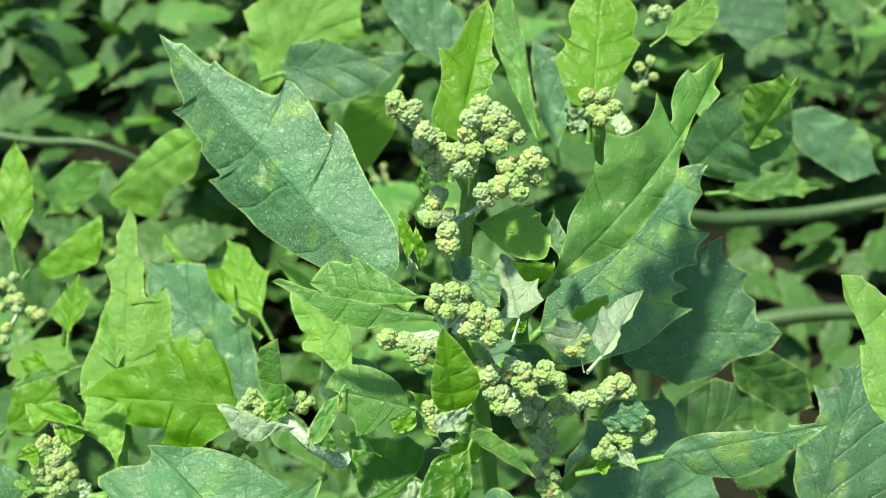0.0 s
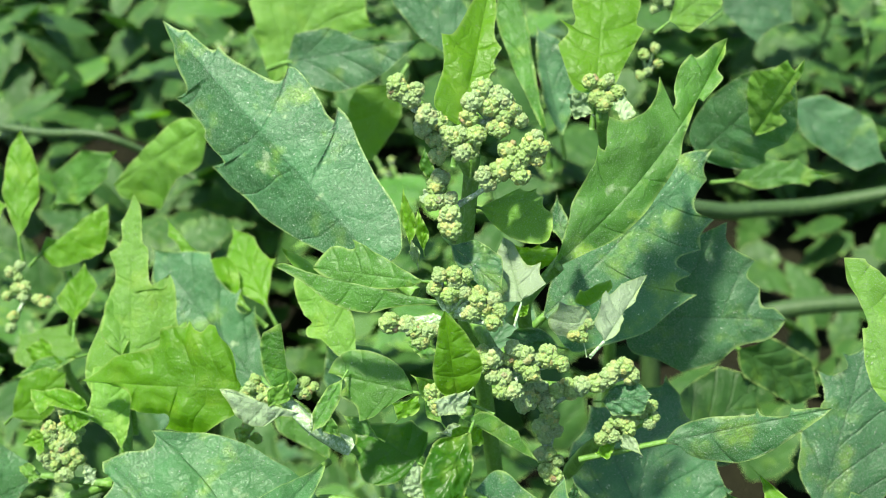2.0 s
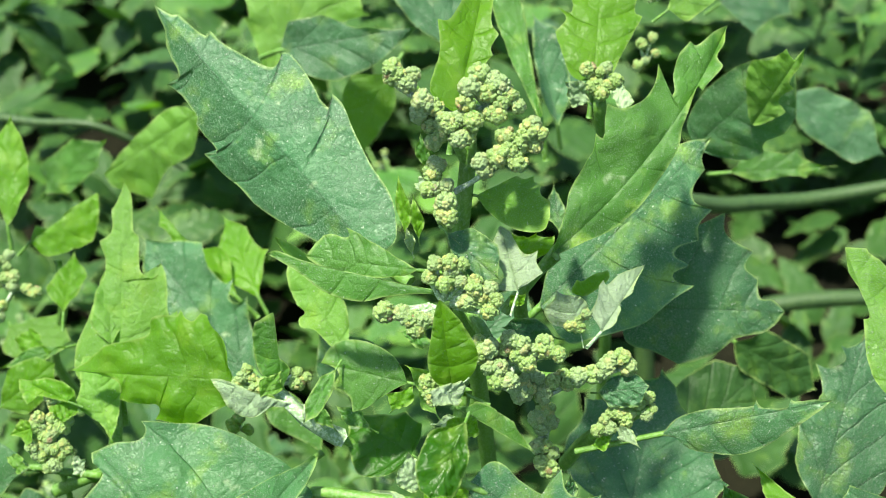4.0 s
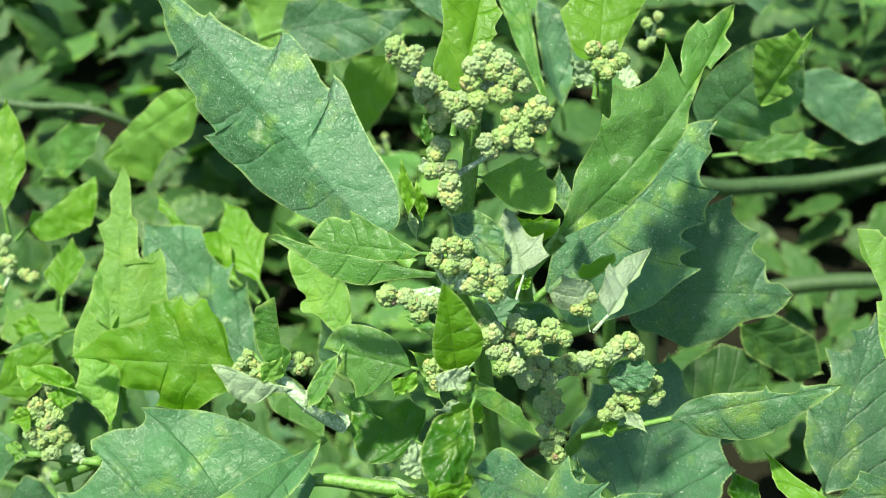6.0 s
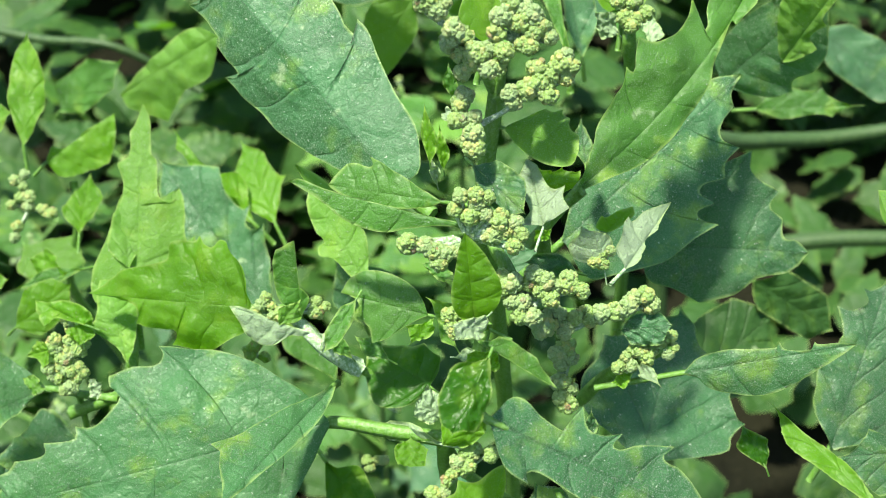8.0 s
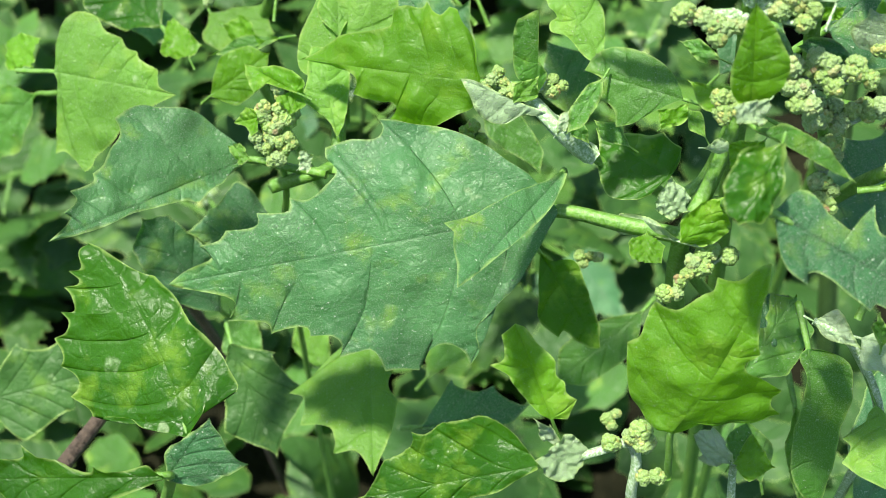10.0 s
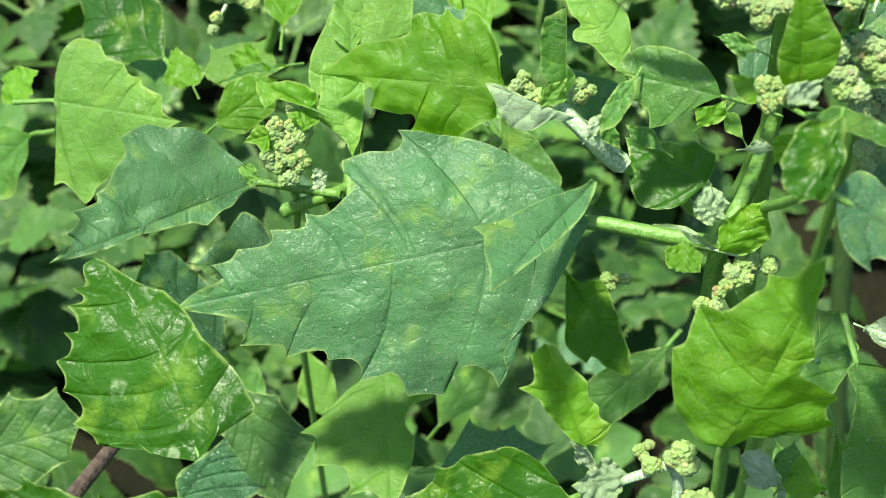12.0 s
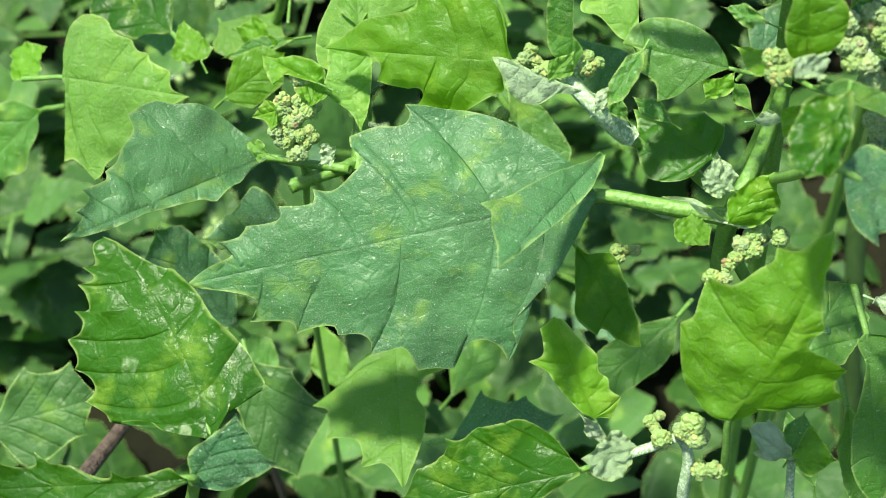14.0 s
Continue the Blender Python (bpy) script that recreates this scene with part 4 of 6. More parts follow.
branch = plant("goosefoot branch with a broad toothed blue-green leaf", (0.0250, 0.0000, 0.0000))
stem(branch, [(0.0250, 0.0000, 0.0000), (0.0172, -0.0064, 0.2181), (0.0007, -0.0255, 0.2693), (-0.0017, -0.0262, 0.2769)], 0.001, STEM)
stem(branch, [(-0.0675, -0.0111, 0.2621), (-0.0594, -0.0124, 0.2680), (-0.0569, -0.0072, 0.2643), (-0.0542, 0.0055, 0.2353)], 0.001, STEM)
blade(branch, (-0.0202, -0.0253, 0.2796), (-0.0779, -0.0374, 0.2681), (0.2775, -0.7168, -0.6397),
      [(0.028, 0.041), (0.061, 0.084), (0.094, 0.121), (0.135, 0.167), (0.177, 0.195), (0.221, 0.228), (0.246, 0.246), (0.257, 0.274), (0.256, 0.311), (0.285, 0.343, 1), (0.292, 0.309), (0.318, 0.281), (0.358, 0.277), (0.390, 0.297), (0.418, 0.336, 1), (0.458, 0.322), (0.499, 0.319, 1), (0.507, 0.275), (0.522, 0.255), (0.569, 0.258), (0.602, 0.261, 1), (0.590, 0.230), (0.607, 0.204), (0.665, 0.195, 1), (0.669, 0.173), (0.725, 0.166), (0.765, 0.172, 1), (0.764, 0.149), (0.783, 0.137), (0.869, 0.120, 1), (0.842, 0.092), (0.842, 0.069), (0.875, 0.048), (0.936, 0.026), (0.976, 0.013)],
      [(0.049, 0.098), (0.098, 0.146), (0.142, 0.192), (0.197, 0.232), (0.256, 0.262), (0.307, 0.277), (0.353, 0.296), (0.394, 0.308, 1), (0.386, 0.286), (0.400, 0.265), (0.424, 0.261), (0.472, 0.271), (0.538, 0.262, 1), (0.540, 0.236), (0.517, 0.202), (0.550, 0.169), (0.602, 0.143), (0.647, 0.156, 1), (0.652, 0.125), (0.735, 0.134, 1), (0.734, 0.107), (0.777, 0.101), (0.824, 0.106, 1), (0.846, 0.085), (0.895, 0.081, 1), (0.866, 0.058), (0.877, 0.041), (0.914, 0.033), (0.954, 0.022)],
      S, folds=(0.18, 0.12), bow=0.03, stalk=(-0.0018, -0.0275, 0.2792), ripple=1.4)
blade(branch, (-0.0197, -0.0213, 0.2836), (-0.0324, -0.0491, 0.2907), (0.7713, -0.4616, -0.4383),
      [(0.089, 0.040), (0.263, 0.066), (0.482, 0.059), (0.715, 0.036), (0.910, 0.015)],
      [(0.125, 0.034), (0.287, 0.088), (0.475, 0.137), (0.625, 0.170), (0.758, 0.229, 1), (0.759, 0.173, 1), (0.839, 0.119), (0.907, 0.059)],
      S, folds=(0.15, 0.1), ripple=0.9)
blade(branch, (-0.0716, -0.0097, 0.2671), (-0.0955, -0.0355, 0.2737), (0.4744, -0.6023, -0.6420),
      [(0.104, 0.034), (0.174, 0.061), (0.237, 0.065), (0.317, 0.097, 1), (0.373, 0.067), (0.496, 0.047, 1), (0.615, 0.028), (0.759, 0.033), (0.887, 0.021)],
      [(0.038, 0.091), (0.077, 0.201), (0.129, 0.285), (0.200, 0.329), (0.292, 0.375), (0.375, 0.412), (0.486, 0.392, 1), (0.493, 0.340), (0.522, 0.304), (0.589, 0.264), (0.641, 0.216), (0.699, 0.198, 1), (0.711, 0.165), (0.824, 0.164, 1), (0.813, 0.118), (0.889, 0.088, 1), (0.871, 0.058)],
      S, folds=(0.2, 0.15), stalk=(-0.0574, -0.0136, 0.2694), ripple=2.6)
blade(branch, (-0.1117, 0.0092, 0.2642), (-0.0880, 0.0054, 0.2649), (0.1046, 0.7660, 0.6342),
      [(-0.020, 0.179), (0.002, 0.347), (0.068, 0.456), (0.155, 0.481, 1), (0.263, 0.456), (0.355, 0.370), (0.494, 0.337, 1), (0.537, 0.274), (0.628, 0.259, 1), (0.655, 0.210), (0.826, 0.155, 1), (0.864, 0.035)],
      [(0.094, 0.134), (0.075, 0.327), (0.098, 0.599, 1), (0.170, 0.571), (0.351, 0.691, 1), (0.402, 0.642), (0.422, 0.558), (0.548, 0.417), (0.606, 0.299), (0.792, 0.139)],
      L, folds=(0.0, 0.15), stalk=(-0.1213, 0.0133, 0.2593), ripple=1.2)
blade(branch, (-0.0511, -0.0198, 0.2345), (-0.0465, -0.0463, 0.2302), (0.9835, 0.1603, 0.0835),
      [(0.081, 0.164), (0.212, 0.299, 1), (0.257, 0.171), (0.330, 0.119), (0.407, 0.114), (0.483, 0.165, 1), (0.635, 0.145), (0.797, 0.089)],
      [(0.075, 0.155), (0.189, 0.306), (0.293, 0.416), (0.382, 0.539, 1), (0.430, 0.444), (0.602, 0.468, 1), (0.639, 0.283), (0.744, 0.238), (0.828, 0.251, 1), (0.823, 0.107)],
      L, folds=(0.2, 0.1), ripple=1.6)
blade(branch, (-0.0219, -0.0204, 0.2627), (-0.0106, -0.0281, 0.2486), (0.7878, 0.5012, 0.3579),
      [(0.107, 0.052), (0.214, 0.203), (0.420, 0.185), (0.611, 0.144), (0.840, 0.098, 1)],
      [(0.120, 0.094), (0.313, 0.211), (0.486, 0.305), (0.712, 0.245, 1), (0.690, 0.179), (0.828, 0.133), (0.941, 0.077, 1)],
      K, folds=(0.1, 0.0), ripple=1.3)

bud = plant("young goosefoot shoot with round green flower buds", (-0.0100, -0.0200, 0.0000))
stem(bud, [(-0.0100, -0.0200, 0.0000), (-0.0014, -0.0555, 0.2314), (-0.0051, -0.0551, 0.2510), (-0.0060, -0.0520, 0.2599), (-0.0111, -0.0533, 0.2593), (-0.0161, -0.0552, 0.2582)], 0.0008, PALE)
blade(bud, (-0.0178, -0.0456, 0.2541), (-0.0248, -0.0362, 0.2653), (-0.8931, -0.3849, -0.2328),
      [(0.106, 0.091), (0.288, 0.167), (0.499, 0.226), (0.568, 0.237), (0.720, 0.362, 1), (0.718, 0.232), (0.815, 0.183), (0.960, 0.158, 1)],
      [(-0.053, 0.139, 1), (0.103, 0.287, 1), (0.200, 0.218), (0.307, 0.237, 1), (0.397, 0.187), (0.546, 0.222), (0.751, 0.126), (0.916, 0.078)],
      B, folds=(-0.15, -0.1), ripple=2.6)
leaf(bud, (-0.0192, -0.0474, 0.2421), (-0.0475, -0.0539, 0.2367), (0.2829, -0.7159, -0.6383),
     [(0.27, 0.106), (0.61, 0.126)],
     [(0.08, 0.194), (0.27, 0.333), (0.45, 0.329), (0.62, 0.318, 1), (0.81, 0.185)],
     K)
leaf(bud, (-0.0689, -0.0699, 0.2700), (-0.0626, -0.0662, 0.2805), (-0.8524, 0.3416, 0.3958),
     [(0.28, 0.175), (0.62, 0.081)],
     [(0.12, 0.338), (0.76, 0.601, 1), (0.85, 0.286)],
     D)
leaf(bud, (-0.0119, -0.0534, 0.2593), (-0.0204, -0.0563, 0.2603), (0.1991, -0.7730, -0.6024),
     [(0.56, 0.402), (0.84, 0.264)],
     [(0.35, 0.341), (0.67, 0.194)],
     P)
leaf(bud, (-0.0163, -0.0532, 0.2598), (-0.0211, -0.0524, 0.2659), (-0.6364, -0.6480, -0.4184),
     [(0.46, 0.181)],
     [(0.55, 0.134)],
     P)
cluster(bud, 0.002, [(-0.0092, -0.0533, 0.2616), (-0.0058, -0.0511, 0.2631), (-0.0050, -0.0525, 0.2620)])
cluster(bud, 0.0012, [(-0.0073, -0.0516, 0.2628), (-0.0069, -0.0521, 0.2624)])
cluster(bud, 0.0012, [(-0.0154, -0.0158, 0.2570), (-0.0138, -0.0153, 0.2573), (-0.0128, -0.0157, 0.2569), (-0.0147, -0.0165, 0.2564)])
cluster(bud, 0.0012, [(-0.0084, -0.0364, 0.2405), (-0.0070, -0.0358, 0.2408), (-0.0076, -0.0371, 0.2399)])
cluster(bud, 0.0016, [(-0.0052, -0.0599, 0.2664), (-0.0033, -0.0598, 0.2663)])

bud2 = plant("small goosefoot shoot tip with crinkled mealy leaves", (0.0000, -0.0200, 0.0000))
stem(bud2, [(0.0000, -0.0200, 0.0000), (0.0102, -0.0555, 0.2432), (0.0088, -0.0524, 0.2584)], 0.0007, PALE)
leaf(bud2, (0.0088, -0.0524, 0.2584), (0.0022, -0.0507, 0.2628), (-0.5120, -0.7007, -0.4968),
     [(0.48, 0.308)],
     [(0.69, 0.331)],
     P)
leaf(bud2, (0.0088, -0.0524, 0.2584), (0.0147, -0.0530, 0.2599), (-0.0768, 0.7969, 0.5992),
     [(0.44, 0.735), (0.74, 0.333, 1)],
     [(0.38, 0.396)],
     B)
leaf(bud2, (0.0084, -0.0525, 0.2584), (0.0104, -0.0471, 0.2623), (-0.9566, 0.1874, 0.2230),
     [(0.55, 0.287)],
     [(0.64, 0.276)],
     G)

lowleft = plant("goosefoot shoot with a yellow-blotched toothed leaf", (-0.0700, -0.0300, 0.0000))
stem(lowleft, [(-0.0700, -0.0300, 0.0000), (-0.0779, -0.0632, 0.2318), (-0.0696, -0.0679, 0.2665)], 0.001, STEM)
blade(lowleft, (-0.0676, -0.0643, 0.2713), (-0.0851, -0.0426, 0.2839), (-0.8183, -0.4806, -0.3154),
      [(0.042, 0.068), (0.134, 0.199), (0.210, 0.262), (0.314, 0.450, 1), (0.351, 0.452), (0.452, 0.518, 1), (0.471, 0.453), (0.518, 0.439), (0.597, 0.487, 1), (0.620, 0.449), (0.722, 0.435, 1), (0.711, 0.369), (0.746, 0.331), (0.808, 0.330, 1), (0.779, 0.275), (0.838, 0.237), (0.894, 0.239, 1), (0.871, 0.163), (0.938, 0.165, 1), (0.920, 0.110), (0.995, 0.058)],
      [(0.005, 0.036), (0.050, 0.102), (0.106, 0.146), (0.121, 0.216), (0.064, 0.271, 1), (0.085, 0.285, 1), (0.232, 0.256), (0.334, 0.225), (0.469, 0.180), (0.588, 0.171), (0.713, 0.144, 1), (0.767, 0.094), (0.857, 0.053), (0.957, 0.023)],
      K, folds=(0.3, 0.0), bend=-0.067, stalk=(-0.0706, -0.0654, 0.2621), ripple=2.0)
leaf(lowleft, (-0.0684, -0.0718, 0.2736), (-0.0988, -0.0719, 0.2660), (0.1666, -0.7490, -0.6413),
     [(0.21, 0.083), (0.59, 0.202)],
     [(0.07, 0.048), (0.19, 0.027), (0.31, 0.056, 1), (0.50, 0.084), (0.66, 0.148, 1), (0.81, 0.124)],
     K, stalk=(-0.0700, -0.0673, 0.2644))

left = plant("goosefoot side shoot with bright green leaves and mealy bracts", (-0.0500, 0.0300, 0.0000))
stem(left, [(-0.0158, -0.0178, 0.2840), (-0.0180, -0.0181, 0.2860), (-0.0213, -0.0186, 0.2900), (-0.0265, -0.0142, 0.2921)], 0.0013, PALE)
stem(left, [(0.0066, -0.0028, 0.2809), (0.0017, -0.0065, 0.2656), (-0.0078, -0.0161, 0.2775), (-0.0123, -0.0172, 0.2808), (-0.0168, -0.0175, 0.2844)], 0.0009, STEM)
blade(left, (-0.0333, -0.0124, 0.2918), (-0.0617, -0.0050, 0.2862), (-0.0210, -0.6531, -0.7570),
      [(0.071, 0.072), (0.045, 0.127), (0.104, 0.174), (0.220, 0.244), (0.341, 0.289, 1), (0.362, 0.264), (0.490, 0.250, 1), (0.455, 0.170), (0.541, 0.166), (0.686, 0.143, 1), (0.662, 0.054), (0.800, 0.023)],
      [(0.025, 0.081), (0.056, 0.202), (0.106, 0.274), (0.153, 0.334), (0.210, 0.347, 1), (0.240, 0.303), (0.336, 0.359, 1), (0.357, 0.327), (0.427, 0.331), (0.495, 0.301), (0.513, 0.219), (0.783, 0.141)],
      B, folds=(0.25, 0.1), bow=0.04, ripple=3.0)
blade(left, (-0.0569, 0.0025, 0.2760), (-0.0582, 0.0318, 0.2978), (-0.9992, -0.0407, -0.0047),
      [(0.011, 0.198), (0.154, 0.227), (0.306, 0.172), (0.432, 0.123), (0.574, 0.085), (0.705, 0.124, 1), (0.747, 0.063), (0.862, 0.063, 1), (0.899, 0.040)],
      [(0.139, 0.162), (0.252, 0.277), (0.344, 0.265, 1), (0.321, 0.227), (0.517, 0.211), (0.584, 0.183, 1), (0.505, 0.157), (0.533, 0.094), (0.673, 0.080), (0.720, 0.074, 1), (0.749, 0.049), (0.929, 0.037)],
      L, folds=(0.2, 0.2), ripple=1.3)
leaf(left, (-0.0367, 0.0212, 0.2550), (-0.0624, 0.0481, 0.2716), (-0.7620, -0.4246, -0.4890),
     [(0.31, 0.199), (0.63, 0.180), (0.83, 0.099)],
     [(0.19, 0.126), (0.36, 0.237, 1), (0.48, 0.234, 1), (0.74, 0.226)],
     D)
blade(left, (-0.0154, -0.0035, 0.2884), (-0.0284, 0.0128, 0.3006), (-0.8391, -0.3655, -0.4029),
      [(0.118, 0.067), (0.282, 0.106), (0.357, 0.178), (0.413, 0.157), (0.424, 0.102), (0.504, 0.119, 1), (0.633, 0.100), (0.727, 0.065, 1), (0.803, 0.004), (0.916, 0.004)],
      [(0.103, 0.070), (0.317, 0.172), (0.479, 0.152), (0.716, 0.135), (0.844, 0.097)],
      L, folds=(0.15, 0.15), ripple=1.3)
blade(left, (-0.0247, -0.0155, 0.2936), (-0.0255, -0.0115, 0.3058), (-0.9980, -0.0290, -0.0563),
      [(0.130, 0.129), (0.270, 0.243), (0.577, 0.272), (0.797, 0.259), (0.914, 0.220, 1), (0.925, 0.168), (0.970, 0.067)],
      [(0.191, 0.106), (0.317, 0.054), (0.397, 0.004, 1), (0.502, 0.004), (0.682, 0.004), (0.855, 0.004)],
      G, folds=(-0.3, 0.3), ripple=1.5)
blade(left, (-0.0238, -0.0179, 0.2924), (-0.0358, -0.0156, 0.2953), (-0.2952, -0.6133, -0.7326),
      [(0.052, 0.079), (0.186, 0.124), (0.326, 0.295), (0.495, 0.352), (0.694, 0.285), (0.837, 0.138)],
      [(0.149, 0.011), (0.327, 0.004), (0.550, 0.017), (0.741, 0.043), (0.918, 0.032)],
      P, folds=(0.4, 0.3), ripple=1.8)
leaf(left, (-0.0158, -0.0188, 0.3007), (-0.0203, -0.0254, 0.2959), (0.8667, -0.3204, -0.3823),
     [(0.39, 0.144), (0.77, 0.130)],
     [(0.25, 0.155), (0.67, 0.161)],
     G, folds=(-0.4, 0))
leaf(left, (-0.0212, -0.0198, 0.2901), (-0.0180, -0.0177, 0.2943), (-0.8193, 0.3688, 0.4390),
     [(0.40, 0.269)],
     [(0.67, 0.224)],
     P)
leaf(left, (-0.0279, -0.0173, 0.2932), (-0.0246, -0.0154, 0.2970), (-0.7861, 0.3967, 0.4740),
     [(0.42, 0.306)],
     [(0.52, 0.357)],
     L, folds=(-0.4, 0))
leaf(left, (-0.0583, 0.0068, 0.2806), (-0.0610, 0.0218, 0.2877), (-0.9871, -0.1451, -0.0678),
     [(0.26, 0.196), (0.65, 0.110)],
     [(0.19, 0.085), (0.64, 0.045)],
     L, folds=(-0.3, 0.3))
cluster(left, 0.0014, [(-0.0310, -0.0132, 0.2934), (-0.0297, -0.0135, 0.2930), (-0.0283, -0.0141, 0.2923), (-0.0224, -0.0128, 0.2939), (-0.0214, -0.0134, 0.2931), (-0.0319, -0.0139, 0.2925), (-0.0292, -0.0145, 0.2918), (-0.0229, -0.0137, 0.2928), (-0.0303, -0.0126, 0.2941)])
cluster(left, 0.0014, [(-0.0360, -0.0072, 0.2756), (-0.0345, -0.0066, 0.2763), (-0.0330, -0.0078, 0.2748), (-0.0355, -0.0078, 0.2748)])

leftbud = plant("goosefoot shoot tip with a yellowish flower head", (-0.0700, 0.0100, 0.0000))
stem(leftbud, [(-0.0700, 0.0100, 0.0000), (-0.0691, -0.0053, 0.2389), (-0.0653, -0.0109, 0.2633), (-0.0664, -0.0104, 0.2734)], 0.0006, STEM)
stem(leftbud, [(-0.0566, -0.0109, 0.2665), (-0.0572, -0.0026, 0.2718), (-0.0590, 0.0040, 0.2742)], 0.0011, STEM)
blade(leftbud, (-0.0560, -0.0100, 0.2748), (-0.0604, 0.0011, 0.2834), (-0.9531, -0.2006, -0.2264),
      [(0.179, 0.059), (0.358, 0.206), (0.532, 0.356, 1), (0.593, 0.241), (0.859, 0.157), (1.017, 0.084, 1)],
      [(0.142, 0.110), (0.458, 0.211), (0.766, 0.270), (0.922, 0.157)],
      L, folds=(0.1, 0.3), ripple=1.8)
blade(leftbud, (-0.0623, -0.0081, 0.2819), (-0.0714, -0.0038, 0.2829), (-0.3840, -0.6693, -0.6361),
      [(0.285, 0.061), (0.546, 0.130), (0.617, 0.326, 1), (0.819, 0.185)],
      [(-0.051, 0.201), (0.186, 0.275, 1), (0.523, 0.208), (0.765, 0.057, 1)],
      B, folds=(-0.3, -0.2), ripple=3.0)
leaf(leftbud, (-0.0633, -0.0105, 0.2794), (-0.0621, -0.0051, 0.2797), (-0.9113, 0.1845, 0.3681),
     [(0.32, 0.548)],
     [(0.51, 0.295)],
     B)
blade(leftbud, (-0.0685, -0.0107, 0.2782), (-0.0726, -0.0106, 0.2763), (0.2824, -0.6984, -0.6576),
      [(0.010, 0.420), (0.319, 0.599, 1), (0.475, 0.256)],
      [(0.044, 0.316), (0.323, 0.439, 1), (0.643, 0.207)],
      B, folds=(-0.2, -0.3), ripple=3.0)
leaf(leftbud, (-0.0697, -0.0141, 0.2720), (-0.0742, -0.0116, 0.2719), (-0.3421, -0.6394, -0.6886),
     [(0.30, 0.332)],
     [(0.55, 0.291)],
     L)
leaf(leftbud, (-0.0614, -0.0160, 0.2728), (-0.0584, -0.0155, 0.2766), (-0.7440, 0.4166, 0.5224),
     [(0.59, 0.379)],
     [(0.33, 0.304)],
     P)
cluster(leftbud, 0.0015, [(-0.0673, -0.0117, 0.2749), (-0.0658, -0.0107, 0.2760), (-0.0648, -0.0123, 0.2742), (-0.0668, -0.0129, 0.2735), (-0.0682, -0.0126, 0.2738), (-0.0637, -0.0114, 0.2753), (-0.0648, -0.0135, 0.2727), (-0.0658, -0.0120, 0.2746), (-0.0687, -0.0117, 0.2749), (-0.0663, -0.0141, 0.2720), (-0.0639, -0.0128, 0.2736), (-0.0629, -0.0120, 0.2746), (-0.0653, -0.0098, 0.2771)])
cluster(leftbud, 0.0014, [(-0.0677, -0.0087, 0.2789), (-0.0658, -0.0071, 0.2795), (-0.0644, -0.0093, 0.2772), (-0.0672, -0.0093, 0.2775), (-0.0682, -0.0096, 0.2773), (-0.0633, -0.0078, 0.2783), (-0.0652, -0.0105, 0.2767), (-0.0658, -0.0084, 0.2781), (-0.0683, -0.0087, 0.2779), (-0.0667, -0.0105, 0.2760), (-0.0639, -0.0098, 0.2771), (-0.0625, -0.0084, 0.2776), (-0.0657, -0.0068, 0.2811)])

back = plant("goosefoot plant with bright light-green leaves behind the flower spike", (-0.0600, 0.1300, 0.0000))
stem(back, [(-0.0600, 0.1300, 0.0000), (-0.0904, 0.0572, 0.2200), (-0.0789, 0.0416, 0.2607), (-0.0795, 0.0447, 0.2675)], 0.001, STEM)
stem(back, [(-0.1490, 0.1652, 0.2243), (-0.1216, 0.1542, 0.2268), (-0.1000, 0.1492, 0.2286), (-0.0782, 0.1535, 0.2104)], 0.0012, DARK_STEM)
blade(back, (-0.0536, 0.0770, 0.2822), (-0.0779, 0.0801, 0.2632), (0.4925, -0.5010, -0.7116),
      [(0.101, 0.112), (0.232, 0.211), (0.494, 0.204, 1), (0.651, 0.260), (0.782, 0.332, 1), (0.992, 0.119)],
      [(0.122, 0.121), (0.306, 0.155), (0.493, 0.124), (0.730, 0.082)],
      L, folds=(0.2, 0.1), ripple=1.8)
leaf(back, (-0.0983, 0.0935, 0.2478), (-0.0806, 0.0935, 0.2634), (-0.5739, 0.4944, 0.6528),
     [(0.22, 0.238), (0.67, 0.233)],
     [(0.25, 0.171), (0.73, 0.155)],
     G)
leaf(back, (-0.0865, 0.0416, 0.2793), (-0.0875, 0.0598, 0.2932), (-0.9990, -0.0396, -0.0224),
     [(0.46, 0.150), (0.83, 0.111)],
     [(0.42, 0.168), (0.78, 0.108)],
     B)
blade(back, (-0.0840, 0.0443, 0.2730), (-0.0718, 0.0555, 0.2771), (-0.6797, 0.5734, 0.4575),
      [(0.170, 0.117, 1), (0.270, 0.004), (0.446, 0.004), (0.606, 0.032, 1), (0.775, 0.019)],
      [(0.030, 0.258), (0.336, 0.368), (0.572, 0.434, 1), (0.818, 0.242)],
      B, folds=(-0.3, 0.3), ripple=2.4)
leaf(back, (-0.0753, 0.0307, 0.2663), (-0.0760, 0.0462, 0.2693), (-0.9926, -0.0614, 0.1044),
     [(0.34, 0.258)],
     [(0.58, 0.210)],
     B)
leaf(back, (-0.0432, 0.0416, 0.2607), (-0.0617, 0.0599, 0.2701), (-0.7185, -0.4566, -0.5246),
     [(0.39, 0.145), (0.65, 0.161, 1), (0.83, 0.078)],
     [(0.34, 0.166), (0.53, 0.032, 1), (0.77, 0.004)],
     B)
leaf(back, (-0.0384, 0.0416, 0.2607), (-0.0473, 0.0601, 0.2671), (-0.8914, -0.3161, -0.3249),
     [(0.50, 0.305)],
     [(0.43, 0.271, 1), (0.77, 0.165)],
     B)
leaf(back, (-0.0850, 0.0270, 0.2619), (-0.0749, 0.0220, 0.2638), (0.1903, 0.6562, 0.7301),
     [(0.37, 0.281)],
     [(0.52, 0.510)],
     B)
